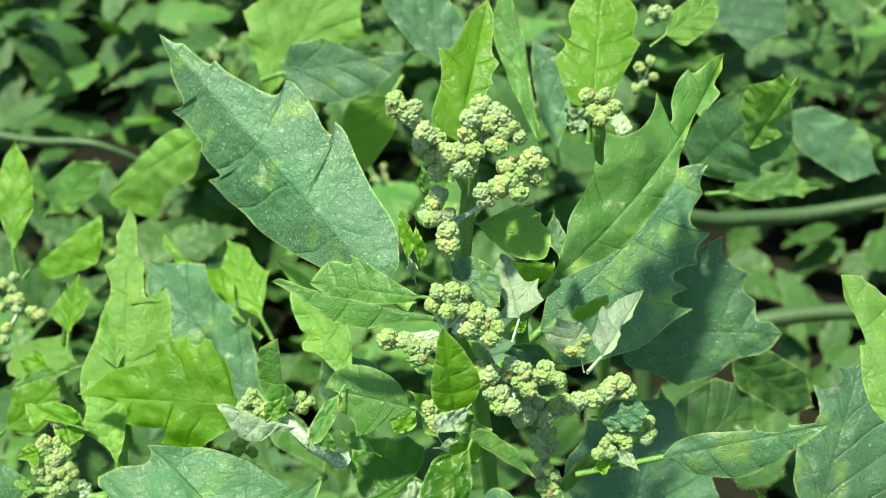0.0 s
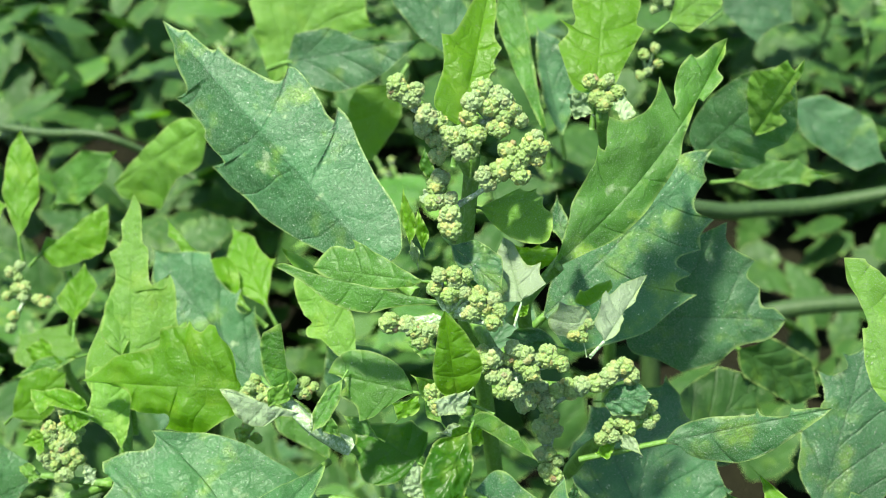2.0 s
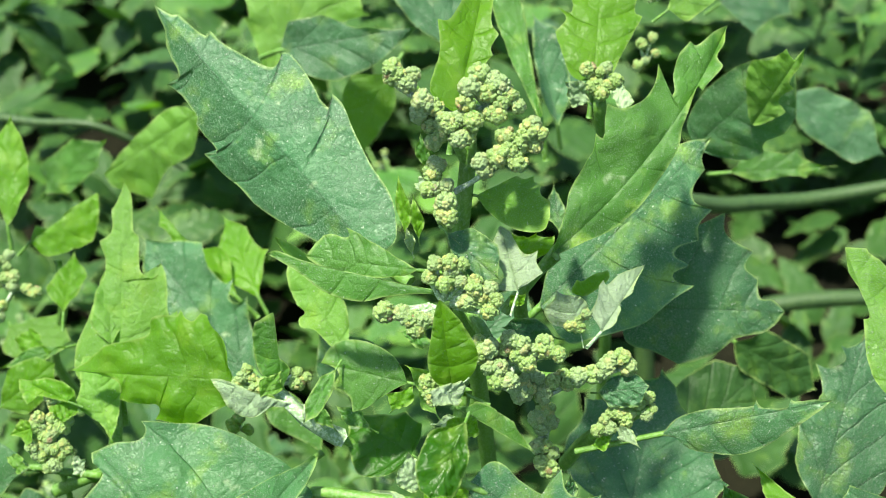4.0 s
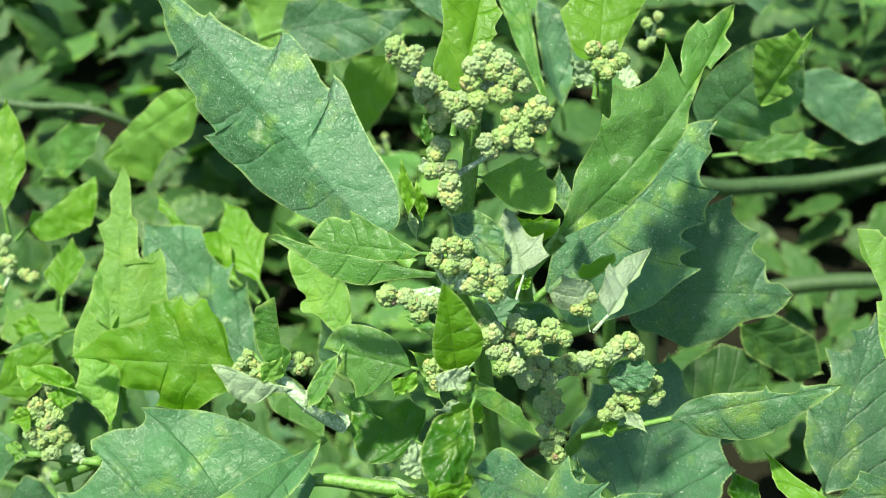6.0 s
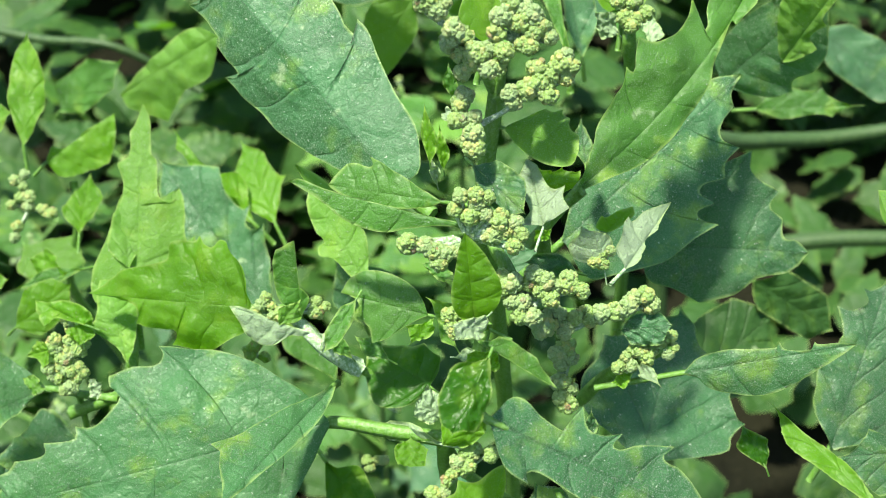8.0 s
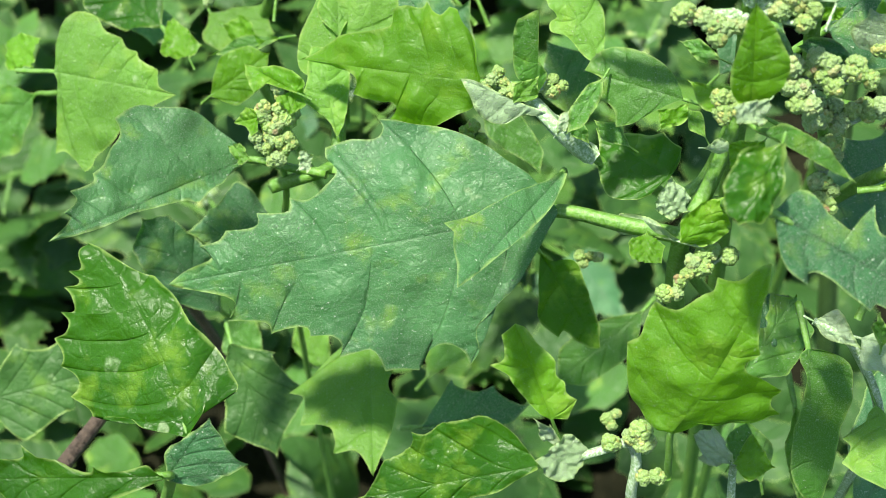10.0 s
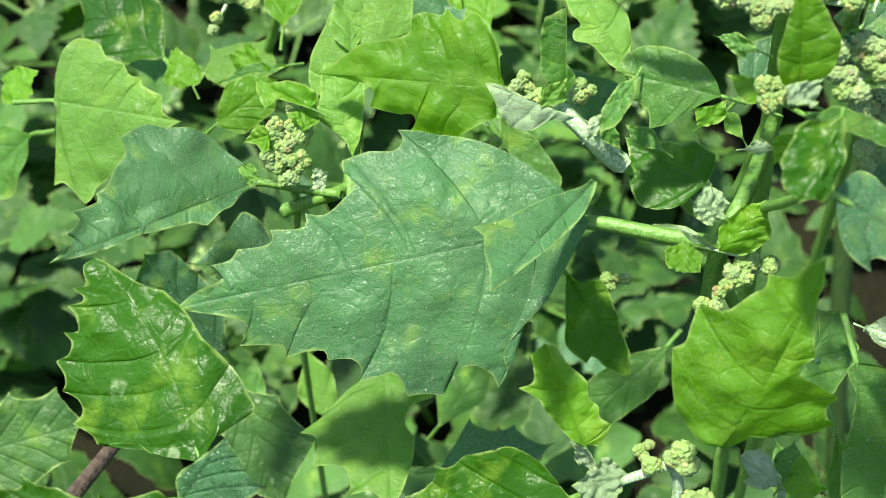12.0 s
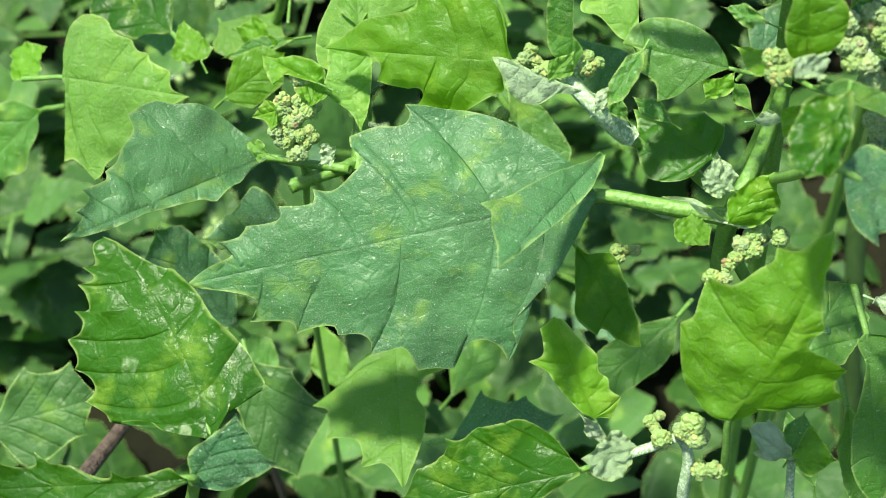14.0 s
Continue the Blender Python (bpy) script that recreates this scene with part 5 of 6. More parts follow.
leaf(back, (-0.0843, 0.0115, 0.2590), (-0.0736, 0.0171, 0.2657), (-0.6322, 0.4980, 0.5935),
     [(0.47, 0.329), (0.81, 0.239)],
     [(0.26, 0.311), (0.73, 0.291)],
     B)
leaf(back, (-0.0347, 0.0771, 0.2983), (-0.0040, 0.0716, 0.3074), (-0.1168, 0.6263, 0.7708),
     [(0.13, 0.167), (0.30, 0.178), (0.59, 0.050)],
     [(0.12, 0.149), (0.38, 0.251), (0.71, 0.163)],
     D)
leaf(back, (-0.0420, 0.1036, 0.2754), (-0.0249, 0.1246, 0.3005), (-0.8868, 0.2973, 0.3538),
     [(0.25, 0.312, 1), (0.41, 0.404)],
     [(0.29, 0.078), (0.46, 0.282, 1), (0.64, 0.416, 1), (0.84, 0.251)],
     L)
leaf(back, (-0.0114, 0.0782, 0.2919), (-0.0220, 0.0756, 0.2732), (0.8385, -0.3339, -0.4307),
     [(0.29, 0.225), (0.84, 0.187)],
     [(0.27, 0.316), (0.67, 0.243)],
     L)
leaf(back, (0.0009, 0.0821, 0.2966), (-0.0151, 0.0940, 0.3107), (-0.7558, -0.4203, -0.5021),
     [(0.35, 0.096), (0.67, 0.084)],
     [(0.13, 0.383), (0.57, 0.424)],
     D)
leaf(back, (0.0184, 0.0431, 0.3045), (0.0117, 0.0689, 0.3276), (-0.9814, -0.1215, -0.1488),
     [(0.34, 0.087), (0.67, 0.130)],
     [(0.22, 0.014), (0.60, 0.030)],
     G)
leaf(back, (0.0239, 0.0629, 0.2892), (0.0186, 0.0781, 0.3073), (-0.9757, -0.1404, -0.1685),
     [(0.32, 0.079), (0.71, 0.064)],
     [(0.31, 0.194), (0.76, 0.195)],
     D)
leaf(back, (-0.0986, 0.0295, 0.2585), (-0.1205, 0.0467, 0.2589), (-0.5243, -0.6565, -0.5424),
     [(0.24, 0.186), (0.60, 0.246)],
     [(0.26, 0.272), (0.68, 0.376)],
     K, stalk=(-0.0942, 0.0238, 0.2599))
leaf(back, (-0.0959, 0.0489, 0.2734), (-0.0988, 0.0611, 0.2779), (-0.9757, -0.2013, -0.0864),
     [(0.55, 0.298)],
     [(0.56, 0.295, 1)],
     B)
cluster(back, 0.0015, [(-0.0878, 0.0372, 0.2741), (-0.0861, 0.0361, 0.2728), (-0.0873, 0.0351, 0.2715), (-0.0850, 0.0351, 0.2715), (-0.0821, 0.0336, 0.2697), (-0.0810, 0.0332, 0.2693), (-0.0884, 0.0340, 0.2702), (-0.0867, 0.0380, 0.2750), (-0.0856, 0.0340, 0.2702), (-0.0881, 0.0299, 0.2654), (-0.0873, 0.0314, 0.2671)])

rightshoot = plant("goosefoot shoot with an upright yellow-green leaf", (0.0500, 0.0800, 0.0000))
stem(rightshoot, [(0.0500, 0.0800, 0.0000), (0.0338, 0.0430, 0.2811), (0.0267, 0.0248, 0.3185), (0.0268, 0.0300, 0.3231)], 0.0012, STEM)
blade(rightshoot, (0.0256, 0.0280, 0.3222), (0.0284, 0.0495, 0.3343), (-0.9938, 0.1030, 0.0410),
      [(-0.017, 0.083), (0.049, 0.165), (0.188, 0.226), (0.379, 0.288, 1), (0.472, 0.224), (0.570, 0.291, 1), (0.533, 0.190), (0.735, 0.216), (0.901, 0.141)],
      [(0.061, 0.113), (0.234, 0.177), (0.378, 0.236), (0.556, 0.302, 1), (0.598, 0.247), (0.785, 0.265), (0.931, 0.159)],
      B, folds=(0.1, 0.1), ripple=1.4)
leaf(rightshoot, (0.0243, 0.0224, 0.3219), (0.0199, 0.0229, 0.3255), (-0.5750, -0.5114, -0.6386),
     [(0.31, 0.430)],
     [(0.52, 0.351)],
     P)
leaf(rightshoot, (0.0295, 0.0215, 0.3208), (0.0293, 0.0268, 0.3241), (-0.9992, -0.0121, -0.0392),
     [(0.52, 0.220)],
     [(0.21, 0.397)],
     P)
leaf(rightshoot, (0.0415, 0.0517, 0.3226), (0.0526, 0.0609, 0.3258), (-0.6014, 0.5107, 0.6144),
     [(0.27, 0.188), (0.69, 0.192)],
     [(0.14, 0.263), (0.68, 0.247)],
     L)
cluster(rightshoot, 0.0016, [(0.0245, 0.0274, 0.3248), (0.0265, 0.0270, 0.3242), (0.0279, 0.0274, 0.3248), (0.0255, 0.0259, 0.3230), (0.0274, 0.0256, 0.3226), (0.0266, 0.0247, 0.3215), (0.0288, 0.0262, 0.3233)])
cluster(rightshoot, 0.0014, [(0.0387, 0.0606, 0.3099), (0.0409, 0.0613, 0.3107), (0.0398, 0.0585, 0.3073), (0.0381, 0.0577, 0.3065), (0.0415, 0.0595, 0.3086)])
cluster(rightshoot, 0.0014, [(0.0420, 0.0678, 0.3184), (0.0442, 0.0681, 0.3188), (0.0409, 0.0663, 0.3167), (0.0431, 0.0670, 0.3176)])

right = plant("goosefoot plant with dark blue-green toothed leaves", (0.0900, 0.0900, 0.0000))
# both stems get their shade from the dark stem colour
stem(right, [(0.0900, 0.0900, 0.0000), (0.0601, 0.1357, 0.2049), (0.0899, 0.1545, 0.1963), (0.1159, 0.1635, 0.1914), (0.1486, 0.1670, 0.1956)], 0.0026, DARK_STEM)
stem(right, [(0.0797, 0.1498, 0.1439), (0.1140, 0.1569, 0.1524), (0.1637, 0.1586, 0.1544)], 0.0030, DARK_STEM)
blade(right, (0.0497, 0.0490, 0.2939), (0.0631, 0.0425, 0.3181), (-0.7145, 0.4673, 0.5207),
      [(0.108, 0.166), (0.387, 0.230), (0.676, 0.199), (0.880, 0.103)],
      [(0.070, 0.186), (0.181, 0.304), (0.305, 0.351, 1), (0.386, 0.296), (0.538, 0.335), (0.682, 0.306, 1), (0.865, 0.153)],
      S, folds=(0.05, 0.1), ripple=1.2)
blade(right, (0.0586, 0.0438, 0.3028), (0.0636, 0.0391, 0.3219), (-0.7897, 0.5150, 0.3334),
      [(0.164, 0.141), (0.422, 0.286), (0.603, 0.317), (0.757, 0.180), (0.907, 0.126, 1), (0.825, 0.021, 1)],
      [(0.134, 0.105), (0.344, 0.182, 1), (0.363, 0.068), (0.601, 0.124, 1), (0.639, 0.058), (0.835, 0.052)],
      L, folds=(-0.1, -0.1), ripple=2.2)
blade(right, (0.0320, 0.0094, 0.2876), (0.0599, 0.0081, 0.2879), (0.0194, 0.6353, 0.7720),
      [(0.103, 0.288), (0.313, 0.471), (0.454, 0.527), (0.616, 0.609, 1), (0.625, 0.477), (0.796, 0.369, 1), (0.751, 0.272), (0.833, 0.203, 1), (0.848, 0.082), (0.926, 0.069)],
      [(0.021, 0.213), (0.190, 0.271), (0.360, 0.354, 1), (0.574, 0.287), (0.687, 0.187), (0.760, 0.160, 1), (0.876, 0.136), (0.947, 0.084, 1)],
      D, folds=(0.05, 0.1), ripple=1.4)
leaf(right, (0.0634, 0.0687, 0.2729), (0.0865, 0.0686, 0.2748), (-0.0618, 0.6411, 0.7649),
     [(0.23, 0.201), (0.60, 0.177, 1)],
     [(0.26, 0.098), (0.69, 0.098, 1)],
     G)
leaf(right, (0.0828, 0.1009, 0.2723), (0.1060, 0.0912, 0.2609), (0.5434, 0.5390, 0.6435),
     [(0.22, 0.202), (0.66, 0.251)],
     [(0.31, 0.210), (0.78, 0.202)],
     D)
leaf(right, (0.0687, 0.1237, 0.2840), (0.0856, 0.1310, 0.2927), (-0.5545, 0.5349, 0.6375),
     [(0.15, 0.231)],
     [(0.12, 0.577, 1), (0.64, 0.596, 1)],
     D)
# two low leaves in O, whose dark green stands in for shade
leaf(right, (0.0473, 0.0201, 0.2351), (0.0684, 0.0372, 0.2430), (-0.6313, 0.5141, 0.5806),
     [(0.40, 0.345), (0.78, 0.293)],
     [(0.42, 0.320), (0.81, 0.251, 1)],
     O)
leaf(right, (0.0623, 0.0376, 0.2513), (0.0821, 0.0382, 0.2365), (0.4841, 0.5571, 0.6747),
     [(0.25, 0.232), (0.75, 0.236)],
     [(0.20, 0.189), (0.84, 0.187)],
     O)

rightnear = plant("goosefoot plant with lobed leaves on a thick stalk", (0.1000, 0.0200, 0.0000))
stem(rightnear, [(0.1000, 0.0200, 0.0000), (0.0743, -0.0237, 0.2794), (0.0647, -0.0362, 0.3112)], 0.0015, STEM)
blade(rightnear, (0.0592, -0.0428, 0.3185), (0.0545, -0.0222, 0.3281), (-0.9630, -0.1017, -0.2497),
      [(0.062, 0.041), (0.220, 0.097), (0.379, 0.087), (0.564, 0.038, 1), (0.563, 0.004), (0.708, 0.004), (0.745, 0.006, 1), (0.841, 0.033)],
      [(0.096, 0.163), (0.412, 0.279), (0.703, 0.253), (0.874, 0.166, 1), (0.934, 0.116), (0.958, 0.111, 1), (0.979, 0.054)],
      L, folds=(0.1, 0.1), ripple=1.8)
leaf(rightnear, (0.0642, -0.0161, 0.2651), (0.0747, 0.0070, 0.2848), (-0.9439, 0.2190, 0.2471),
     [(0.20, 0.171), (0.44, 0.241, 1), (0.71, 0.207, 1), (0.85, 0.119, 1)],
     [(0.19, 0.327), (0.66, 0.388), (0.92, 0.184)],
     D)
leaf(rightnear, (0.0616, -0.0422, 0.2843), (0.0479, -0.0254, 0.2876), (-0.7090, -0.4740, -0.5222),
     [(0.38, 0.078), (0.72, 0.131)],
     [(0.36, 0.070), (0.68, 0.019), (0.88, 0.004)],
     B, folds=(-0.3, 0.3))
leaf(rightnear, (0.0727, -0.0299, 0.2827), (0.0580, -0.0308, 0.2818), (0.0876, -0.6863, -0.7220),
     [(0.56, 0.438)],
     [(0.63, 0.272, 1)],
     D)
leaf(rightnear, (0.0481, -0.0307, 0.2783), (0.0442, -0.0258, 0.2829), (-0.8660, -0.3878, -0.3156),
     [(0.65, 0.300)],
     [(0.48, 0.300)],
     K)

rightlow = plant("low goosefoot shoot with silvery young leaves", (0.0400, -0.0200, 0.0000))
stem(rightlow, [(0.0400, -0.0200, 0.0000), (0.0289, -0.0454, 0.2622), (0.0218, -0.0426, 0.2775), (0.0162, -0.0407, 0.2795)], 0.0007, PALE)
blade(rightlow, (0.0182, -0.0380, 0.2688), (0.0239, -0.0522, 0.2450), (0.9678, 0.2346, 0.0907),
      [(0.036, 0.100), (0.137, 0.217), (0.271, 0.224), (0.540, 0.156), (0.813, 0.077)],
      [(0.042, 0.050), (0.149, 0.020), (0.285, 0.046), (0.492, 0.094), (0.744, 0.121)],
      G, folds=(0.1, 0.1), ripple=1.3)
blade(rightlow, (0.0272, -0.0461, 0.2682), (0.0311, -0.0579, 0.2638), (0.9342, 0.1909, 0.3013),
      [(0.177, 0.123), (0.404, 0.281), (0.647, 0.369), (0.854, 0.422, 1), (0.927, 0.195)],
      [(0.061, 0.099), (0.200, 0.201), (0.264, 0.429, 1), (0.368, 0.374), (0.518, 0.510, 1), (0.692, 0.366)],
      L, folds=(0.1, 0.1), stalk=(0.0217, -0.0420, 0.2780), ripple=1.8)
blade(rightlow, (0.0223, -0.0432, 0.2800), (0.0325, -0.0453, 0.2808), (0.1171, 0.7778, 0.6176),
      [(0.273, 0.206), (0.467, 0.345), (0.727, 0.170), (0.889, 0.036, 1)],
      [(0.096, 0.377), (0.322, 0.371), (0.540, 0.509, 1), (0.614, 0.331), (0.809, 0.204, 1)],
      P, folds=(-0.1, 0.2), ripple=2.2)
leaf(rightlow, (0.0162, -0.0407, 0.2795), (0.0227, -0.0443, 0.2787), (0.4641, 0.7158, 0.5217),
     [(0.25, 0.420)],
     [(0.35, 0.163)],
     P)
leaf(rightlow, (0.0244, -0.0457, 0.2813), (0.0224, -0.0432, 0.2872), (-0.9414, -0.2697, -0.2024),
     [(0.60, 0.143)],
     [(0.24, 0.267)],
     G)
leaf(rightlow, (0.0100, -0.0394, 0.2620), (0.0177, -0.0258, 0.2656), (-0.8536, 0.3911, 0.3440),
     [(0.36, 0.087), (0.85, 0.214, 1)],
     [(0.31, 0.346), (0.79, 0.326)],
     G)
leaf(rightlow, (0.0315, -0.0478, 0.2385), (0.0531, -0.0210, 0.2512), (-0.7962, 0.4500, 0.4045),
     [(0.29, 0.257), (0.55, 0.318), (0.76, 0.216)],
     [(0.33, 0.398), (0.82, 0.281)],
     D)
leaf(rightlow, (0.0121, -0.0345, 0.2631), (0.0186, -0.0257, 0.2656), (-0.7898, 0.4627, 0.4026),
     [(0.29, 0.299), (0.74, 0.376, 1)],
     [(0.30, 0.338), (0.82, 0.299)],
     D)

deep = plant("shaded goosefoot plant with broad lower leaves", (-0.0300, 0.0000, 0.0000))
# the first two leaves take O: their shade is in the colour
leaf(deep, (-0.1308, -0.0255, 0.2033), (-0.1090, -0.0183, 0.2073), (-0.3447, 0.6967, 0.6292),
     [(0.41, 0.415, 1), (0.79, 0.355, 1)],
     [(0.27, 0.420), (0.75, 0.268, 1)],
     O)
leaf(deep, (-0.0807, -0.0134, 0.2153), (-0.0696, -0.0294, 0.2005), (0.8876, 0.3902, 0.2448),
     [(0.18, 0.305, 1), (0.58, 0.466, 1)],
     [(0.27, 0.259, 1), (0.63, 0.316)],
     O)
leaf(deep, (-0.0405, -0.0288, 0.2179), (-0.0200, -0.0229, 0.2209), (-0.2965, 0.7115, 0.6371),
     [(0.32, 0.352, 1), (0.67, 0.221, 1)],
     [(0.27, 0.064), (0.73, 0.127)],
     D)
leaf(deep, (-0.0011, -0.0019, 0.2237), (-0.0167, -0.0146, 0.2144), (0.7063, -0.5021, -0.4991),
     [(0.32, 0.221), (0.79, 0.186)],
     [(0.35, 0.177), (0.75, 0.217)],
     G)
leaf(deep, (-0.0832, -0.0088, 0.2195), (-0.0958, -0.0054, 0.2433), (-0.7668, -0.5520, -0.3276),
     [(0.35, 0.246), (0.81, 0.196)],
     [(0.43, 0.210), (0.87, 0.142)],
     D)
leaf(deep, (-0.0687, -0.0057, 0.2404), (-0.0860, -0.0126, 0.2494), (-0.0356, -0.7634, -0.6450),
     [(0.49, 0.188)],
     [(0.51, 0.475), (0.73, 0.214, 1)],
     D)
leaf(deep, (-0.1291, 0.0290, 0.2365), (-0.1496, 0.0227, 0.2173), (0.6722, -0.4890, -0.5559),
     [(0.26, 0.147), (0.45, 0.218), (0.64, 0.176, 1)],
     [(0.13, 0.181), (0.36, 0.278)],
     G, stalk=(-0.1212, 0.0253, 0.2418))
leaf(deep, (-0.1160, 0.0455, 0.2493), (-0.0955, 0.0389, 0.2482), (0.2717, 0.7417, 0.6132),
     [(0.21, 0.091), (0.57, 0.116)],
     [(0.18, 0.166), (0.64, 0.247, 1)],
     D)
leaf(deep, (-0.0943, 0.0460, 0.2475), (-0.0868, 0.0360, 0.2448), (0.7951, 0.5029, 0.3390),
     [(0.44, 0.916, 1), (0.98, 0.730, 1)],
     [(0.40, 0.309)],
     L)
leaf(deep, (-0.1271, 0.0220, 0.2567), (-0.1185, 0.0159, 0.2572), (0.4709, 0.7023, 0.5338),
     [(0.02, 0.303), (0.54, 0.490, 1)],
     [(0.31, 0.329)],
     B)
leaf(deep, (-0.0184, 0.0214, 0.2519), (-0.0245, 0.0277, 0.2645), (-0.8951, -0.3702, -0.2484),
     [(0.46, 0.261)],
     [(0.50, 0.591)],
     D)
leaf(deep, (0.0236, -0.0289, 0.2378), (0.0296, -0.0402, 0.2144), (0.9659, 0.2144, 0.1454),
     [(0.34, 0.212)],
     [(0.31, 0.092)],
     G)
leaf(deep, (-0.0646, -0.0025, 0.1900), (-0.0728, 0.0093, 0.2009), (-0.8876, -0.3902, -0.2448),
     [(0.48, 0.293)],
     [(0.57, 0.172)],
     L)
leaf(deep, (-0.0787, -0.0039, 0.1902), (-0.0879, 0.0059, 0.1995), (-0.8251, -0.4677, -0.3171),
     [(0.54, 0.352)],
     [(0.69, 0.238)],
     G)
leaf(deep, (-0.0435, -0.0004, 0.1897), (-0.0328, 0.0133, 0.2003), (-0.8490, 0.3570, 0.3894),
     [(0.43, 0.304)],
     [(0.51, 0.209)],
     G)
leaf(deep, (0.0190, -0.0391, 0.2296), (0.0136, -0.0299, 0.2379), (-0.9140, -0.3490, -0.2069),
     [(0.52, 0.244)],
     [(0.40, 0.285)],
     G)
leaf(deep, (0.0068, 0.0218, 0.2653), (0.0171, 0.0329, 0.2730), (-0.7944, 0.4474, 0.4109),
     [(0.36, 0.332)],
     [(0.59, 0.374)],
     D)
leaf(deep, (-0.0348, 0.0191, 0.2582), (-0.0228, 0.0088, 0.2482), (0.7620, 0.5280, 0.3749),
     [(0.40, 0.176), (0.78, 0.159)],
     [(0.38, 0.211)],
     G)
leaf(deep, (-0.0897, 0.0185, 0.2616), (-0.0945, 0.0273, 0.2630), (-0.8611, -0.4306, -0.2704),
     [(0.28, 0.439), (0.78, 0.239)],
     [(0.05, 0.360, 1), (0.58, 0.172)],
     B)
leaf(deep, (-0.0732, 0.0224, 0.2644), (-0.0862, 0.0189, 0.2618), (0.3194, -0.6927, -0.6466),
     [(0.55, 0.114)],
     [(0.48, 0.148)],
     G)

# ---- the thicket round about ----
def thicket_plant(label, seed, tall, sorts):
    """A whole leafy plant: stem, leaves in a spiral, a few flower knots at the top."""
    rng = random.Random(seed)
    ob = plant(label, (0, 0, 0))
    top = Vector((rng.uniform(-.02, .02), rng.uniform(-.03, .01), tall))
    stem(ob, [(0, 0, -0.01), (0.006, 0, tall * 0.4), tuple(top * 0.75), tuple(top)], 0.0010, DARK_STEM)
    for k in range(17):
        h = tall * (0.25 + 0.75 * k / 16)
        g = k * 2.39996 + rng.uniform(-.4, .4)
        length = rng.uniform(0.040, 0.062) * (1.12 - 0.5 * k / 16)
        out = Vector((math.cos(g), math.sin(g), 0))
        rise = rng.uniform(-0.35, 0.45)
        root = top * (h / tall)
        base = root + (out + Vector((0, 0, 0.5))) * (0.018 if k > 11 else 0.003)
        tip = base + (out + Vector((0, 0, rise))).normalized() * length
        axis = (tip - base).normalized()
        side = Vector((0, 0, 1)).cross(axis).normalized()
        wide = rng.uniform(0.24, 0.36)
        edges = []
        for _ in range(2):
            n = rng.randint(3, 5)
            rows = [(-0.02, wide * 0.3), (0.06, wide * 0.72), (0.17, wide * rng.uniform(0.9, 1.0))]
            for j in range(n):
                u = 0.28 + 0.6 * j / n + rng.uniform(-.03, .03)
                w = wide * (1.08 - u) * 1.35 * rng.uniform(0.9, 1.15)
                rows += [(u, w, 1), (u + 0.02, w - wide * rng.uniform(0.14, 0.26)), (u + 0.07, w - wide * rng.uniform(0.2, 0.3))]
            edges.append([(r[0], max(0.02, r[1]), *r[2:]) for r in rows])
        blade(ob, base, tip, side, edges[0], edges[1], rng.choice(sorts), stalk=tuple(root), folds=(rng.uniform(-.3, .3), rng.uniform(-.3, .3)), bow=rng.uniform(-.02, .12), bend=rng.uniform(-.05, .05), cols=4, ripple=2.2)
    spots = [tuple(top + Vector((rng.uniform(-1, 1), rng.uniform(-1, 1), rng.uniform(-1, 1.4))) * 0.006) for _ in range(5)]
    cluster(ob, 0.0018, spots, FAR_KNOTS)
    return ob


# O among the sorts colours the thicket dark in place of canopy shade
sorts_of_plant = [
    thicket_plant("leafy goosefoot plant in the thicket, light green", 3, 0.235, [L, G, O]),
    thicket_plant("leafy goosefoot plant in the thicket, mostly shade-dark green", 8, 0.22, [O, G, O]),
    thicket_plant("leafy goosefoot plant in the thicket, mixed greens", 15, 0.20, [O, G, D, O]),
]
THICKET_X = 0.075
spot_rng = random.Random(21)
first = list(sorts_of_plant)
for row in range(14):
    for col in range(-6, 7):
        x = col * THICKET_X + spot_rng.uniform(-.03, .03) + (0.05 if row % 2 else 0)
        y = -0.20 + row * 0.078 + spot_rng.uniform(-.025, .025)
        drop = -0.08
        if 0.05 < x < 0.32 and -0.06 < y < 0.37 or -0.30 < x < -0.05 and -0.14 < y < 0.10 or x < -0.20 and y < 0.0 or -0.4 < x < -0.16 and 0.30 < y < 0.46:
            continue           # bare soil between the plants
        if y < 0.10 and -0.02 < x < 0.16:
            drop = -0.105      # shorter under the near shoots
        elif y < 0.10:
            drop = -0.15
        elif x > 0.04 and y < 0.30:
            drop = -0.14
        elif y < 0.32:
            drop = -0.12
        if y < -0.10:
            drop = -0.12
        s = spot_rng.uniform(0.9, 1.08)
        m = Matrix.LocRotScale((x, y, drop), Euler((spot_rng.uniform(-.1, .1), spot_rng.uniform(-.1, .1), spot_rng.uniform(0, 6.28))), None)
        if first:
            ob = first.pop()
            ob.matrix_basis = m
        else:
            # near and right-hand places get the sort with most painted shade
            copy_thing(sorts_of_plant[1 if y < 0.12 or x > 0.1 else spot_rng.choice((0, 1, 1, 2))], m)


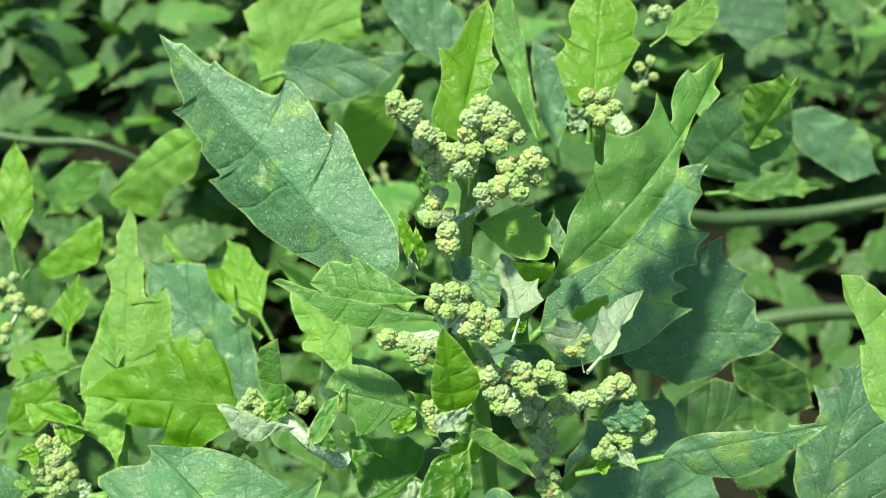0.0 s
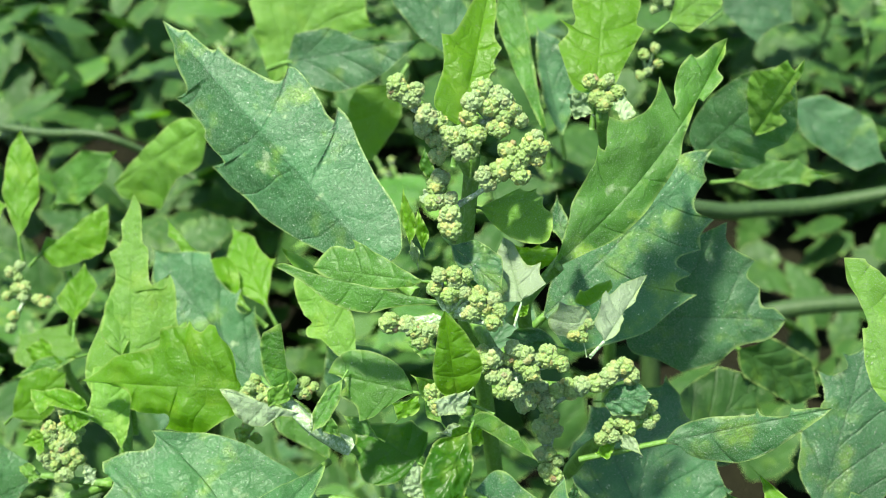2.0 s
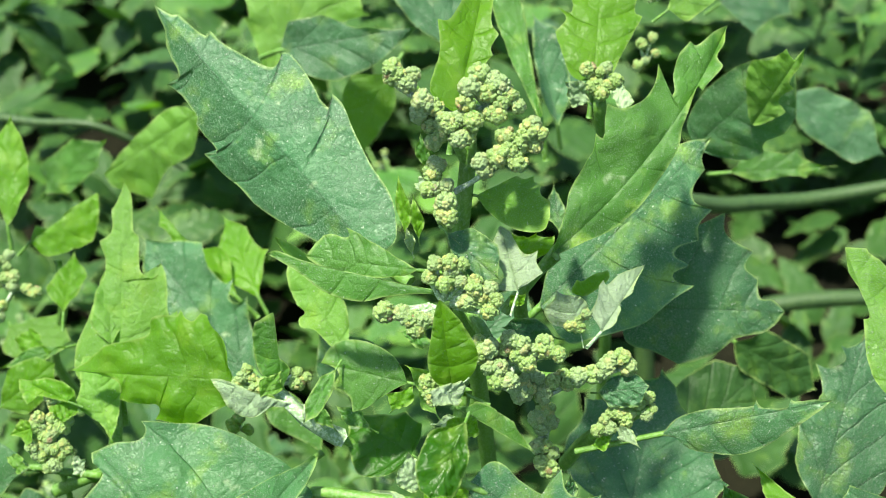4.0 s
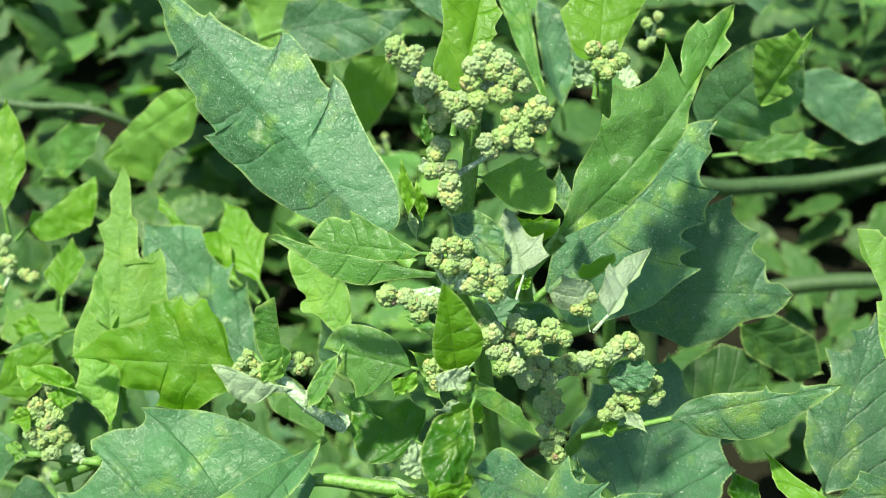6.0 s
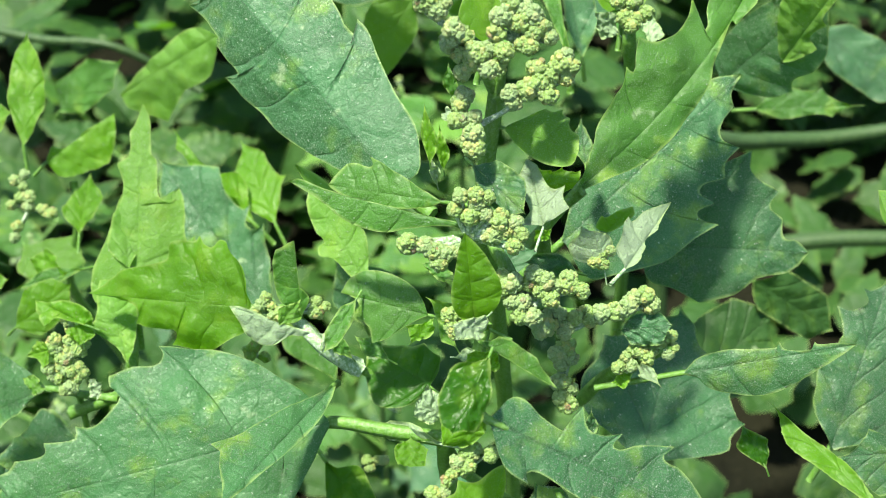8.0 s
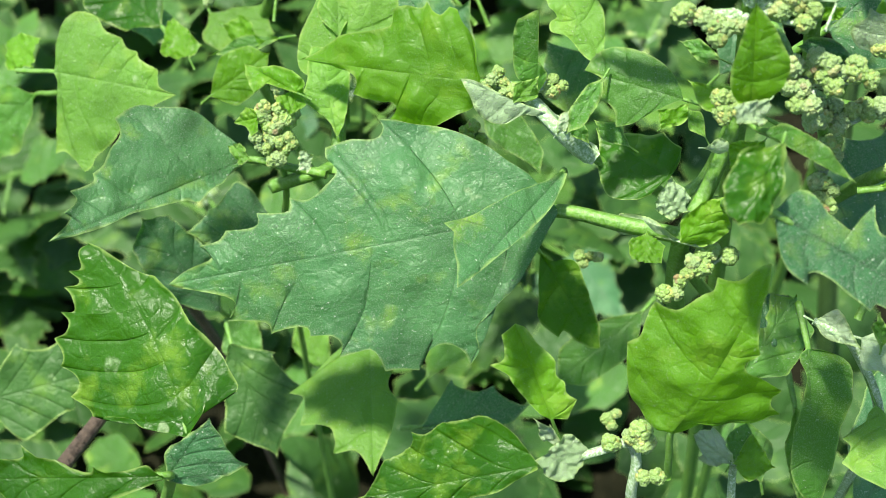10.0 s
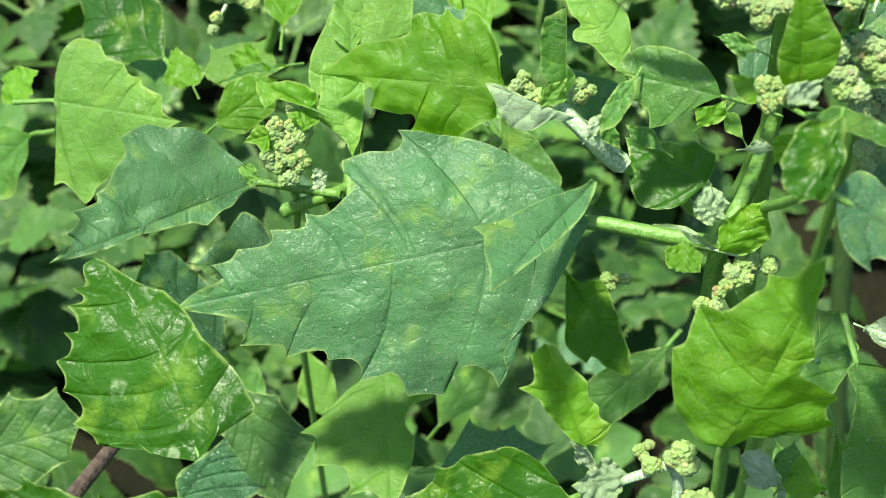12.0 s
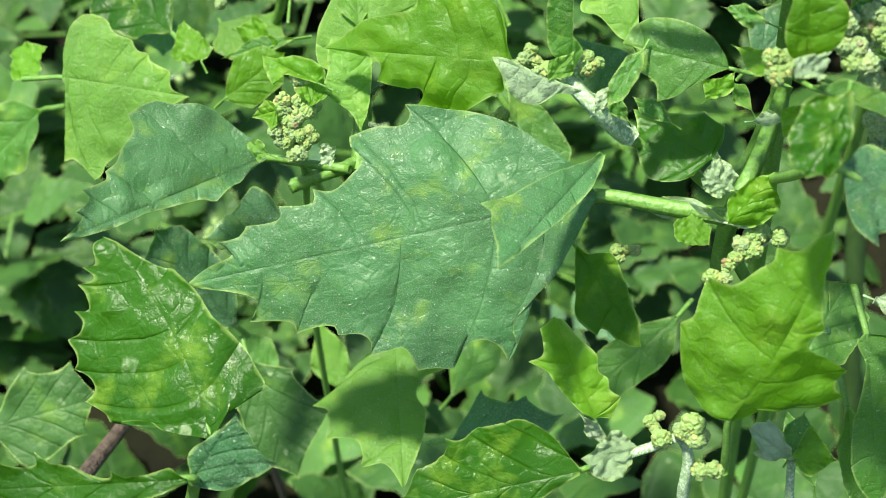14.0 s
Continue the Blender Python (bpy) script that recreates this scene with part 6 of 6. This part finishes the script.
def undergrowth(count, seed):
    """Small leaves, coloured dark in place of shade, that fill the space between the stems, near the ground and up to
    half the plants' height.
    """
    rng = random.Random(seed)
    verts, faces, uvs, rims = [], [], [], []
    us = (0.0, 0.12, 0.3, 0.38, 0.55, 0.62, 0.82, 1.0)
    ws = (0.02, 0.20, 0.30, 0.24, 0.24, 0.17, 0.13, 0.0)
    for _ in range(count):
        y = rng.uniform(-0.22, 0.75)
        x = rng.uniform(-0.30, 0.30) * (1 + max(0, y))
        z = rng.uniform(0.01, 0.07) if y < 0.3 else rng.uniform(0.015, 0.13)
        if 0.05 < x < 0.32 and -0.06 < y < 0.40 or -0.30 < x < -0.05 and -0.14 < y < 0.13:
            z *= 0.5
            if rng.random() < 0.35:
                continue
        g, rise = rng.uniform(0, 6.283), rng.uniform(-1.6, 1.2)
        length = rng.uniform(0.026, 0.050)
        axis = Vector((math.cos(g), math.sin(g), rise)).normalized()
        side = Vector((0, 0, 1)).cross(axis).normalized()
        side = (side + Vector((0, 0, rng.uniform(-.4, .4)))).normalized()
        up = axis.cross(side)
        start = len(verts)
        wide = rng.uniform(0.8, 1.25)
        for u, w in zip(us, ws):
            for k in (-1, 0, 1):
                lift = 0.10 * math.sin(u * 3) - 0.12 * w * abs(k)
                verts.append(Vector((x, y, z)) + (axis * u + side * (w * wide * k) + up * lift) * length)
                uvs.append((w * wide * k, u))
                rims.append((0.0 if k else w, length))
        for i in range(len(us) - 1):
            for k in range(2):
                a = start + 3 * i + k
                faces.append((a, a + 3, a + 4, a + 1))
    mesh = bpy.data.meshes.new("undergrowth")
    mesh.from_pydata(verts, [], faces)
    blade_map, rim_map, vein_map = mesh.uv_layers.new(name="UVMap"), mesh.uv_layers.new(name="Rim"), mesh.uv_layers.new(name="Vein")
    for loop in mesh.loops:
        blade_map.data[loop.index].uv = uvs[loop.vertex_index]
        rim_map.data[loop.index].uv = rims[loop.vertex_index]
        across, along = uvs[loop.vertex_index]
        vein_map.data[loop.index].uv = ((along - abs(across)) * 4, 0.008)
    # O carries the shade in its colour
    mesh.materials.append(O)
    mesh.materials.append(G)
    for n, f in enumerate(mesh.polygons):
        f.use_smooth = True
        # a few lighter G leaves, none on the right, which is kept shade-dark
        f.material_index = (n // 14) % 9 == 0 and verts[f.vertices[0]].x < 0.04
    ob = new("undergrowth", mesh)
    return tagged(ob, "dense undergrowth of small goosefoot leaves in painted shade", "undergrowth", "", "stuff")


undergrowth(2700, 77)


def dead_twig(points, radius):
    bm = bmesh.new()
    o = Vector(points[0])
    tube(bm, [Vector(p) - o for p in points], [radius * (1.1 - 0.5 * i / len(points)) for i in range(len(points))], 8, 0.1)
    ob = part("dead_twig", bm, BARK, None)
    ob.location = o
    return tagged(ob, "dark dry dead twig lying among the leaves", "twig")


dead_twig([(-0.1025, -0.068, 0.236), (-0.0995, -0.0382, 0.2223), (-0.0988, -0.0241, 0.2145), (-0.0995, 0.012, 0.19), (-0.105, 0.06, 0.0)], 0.0014)
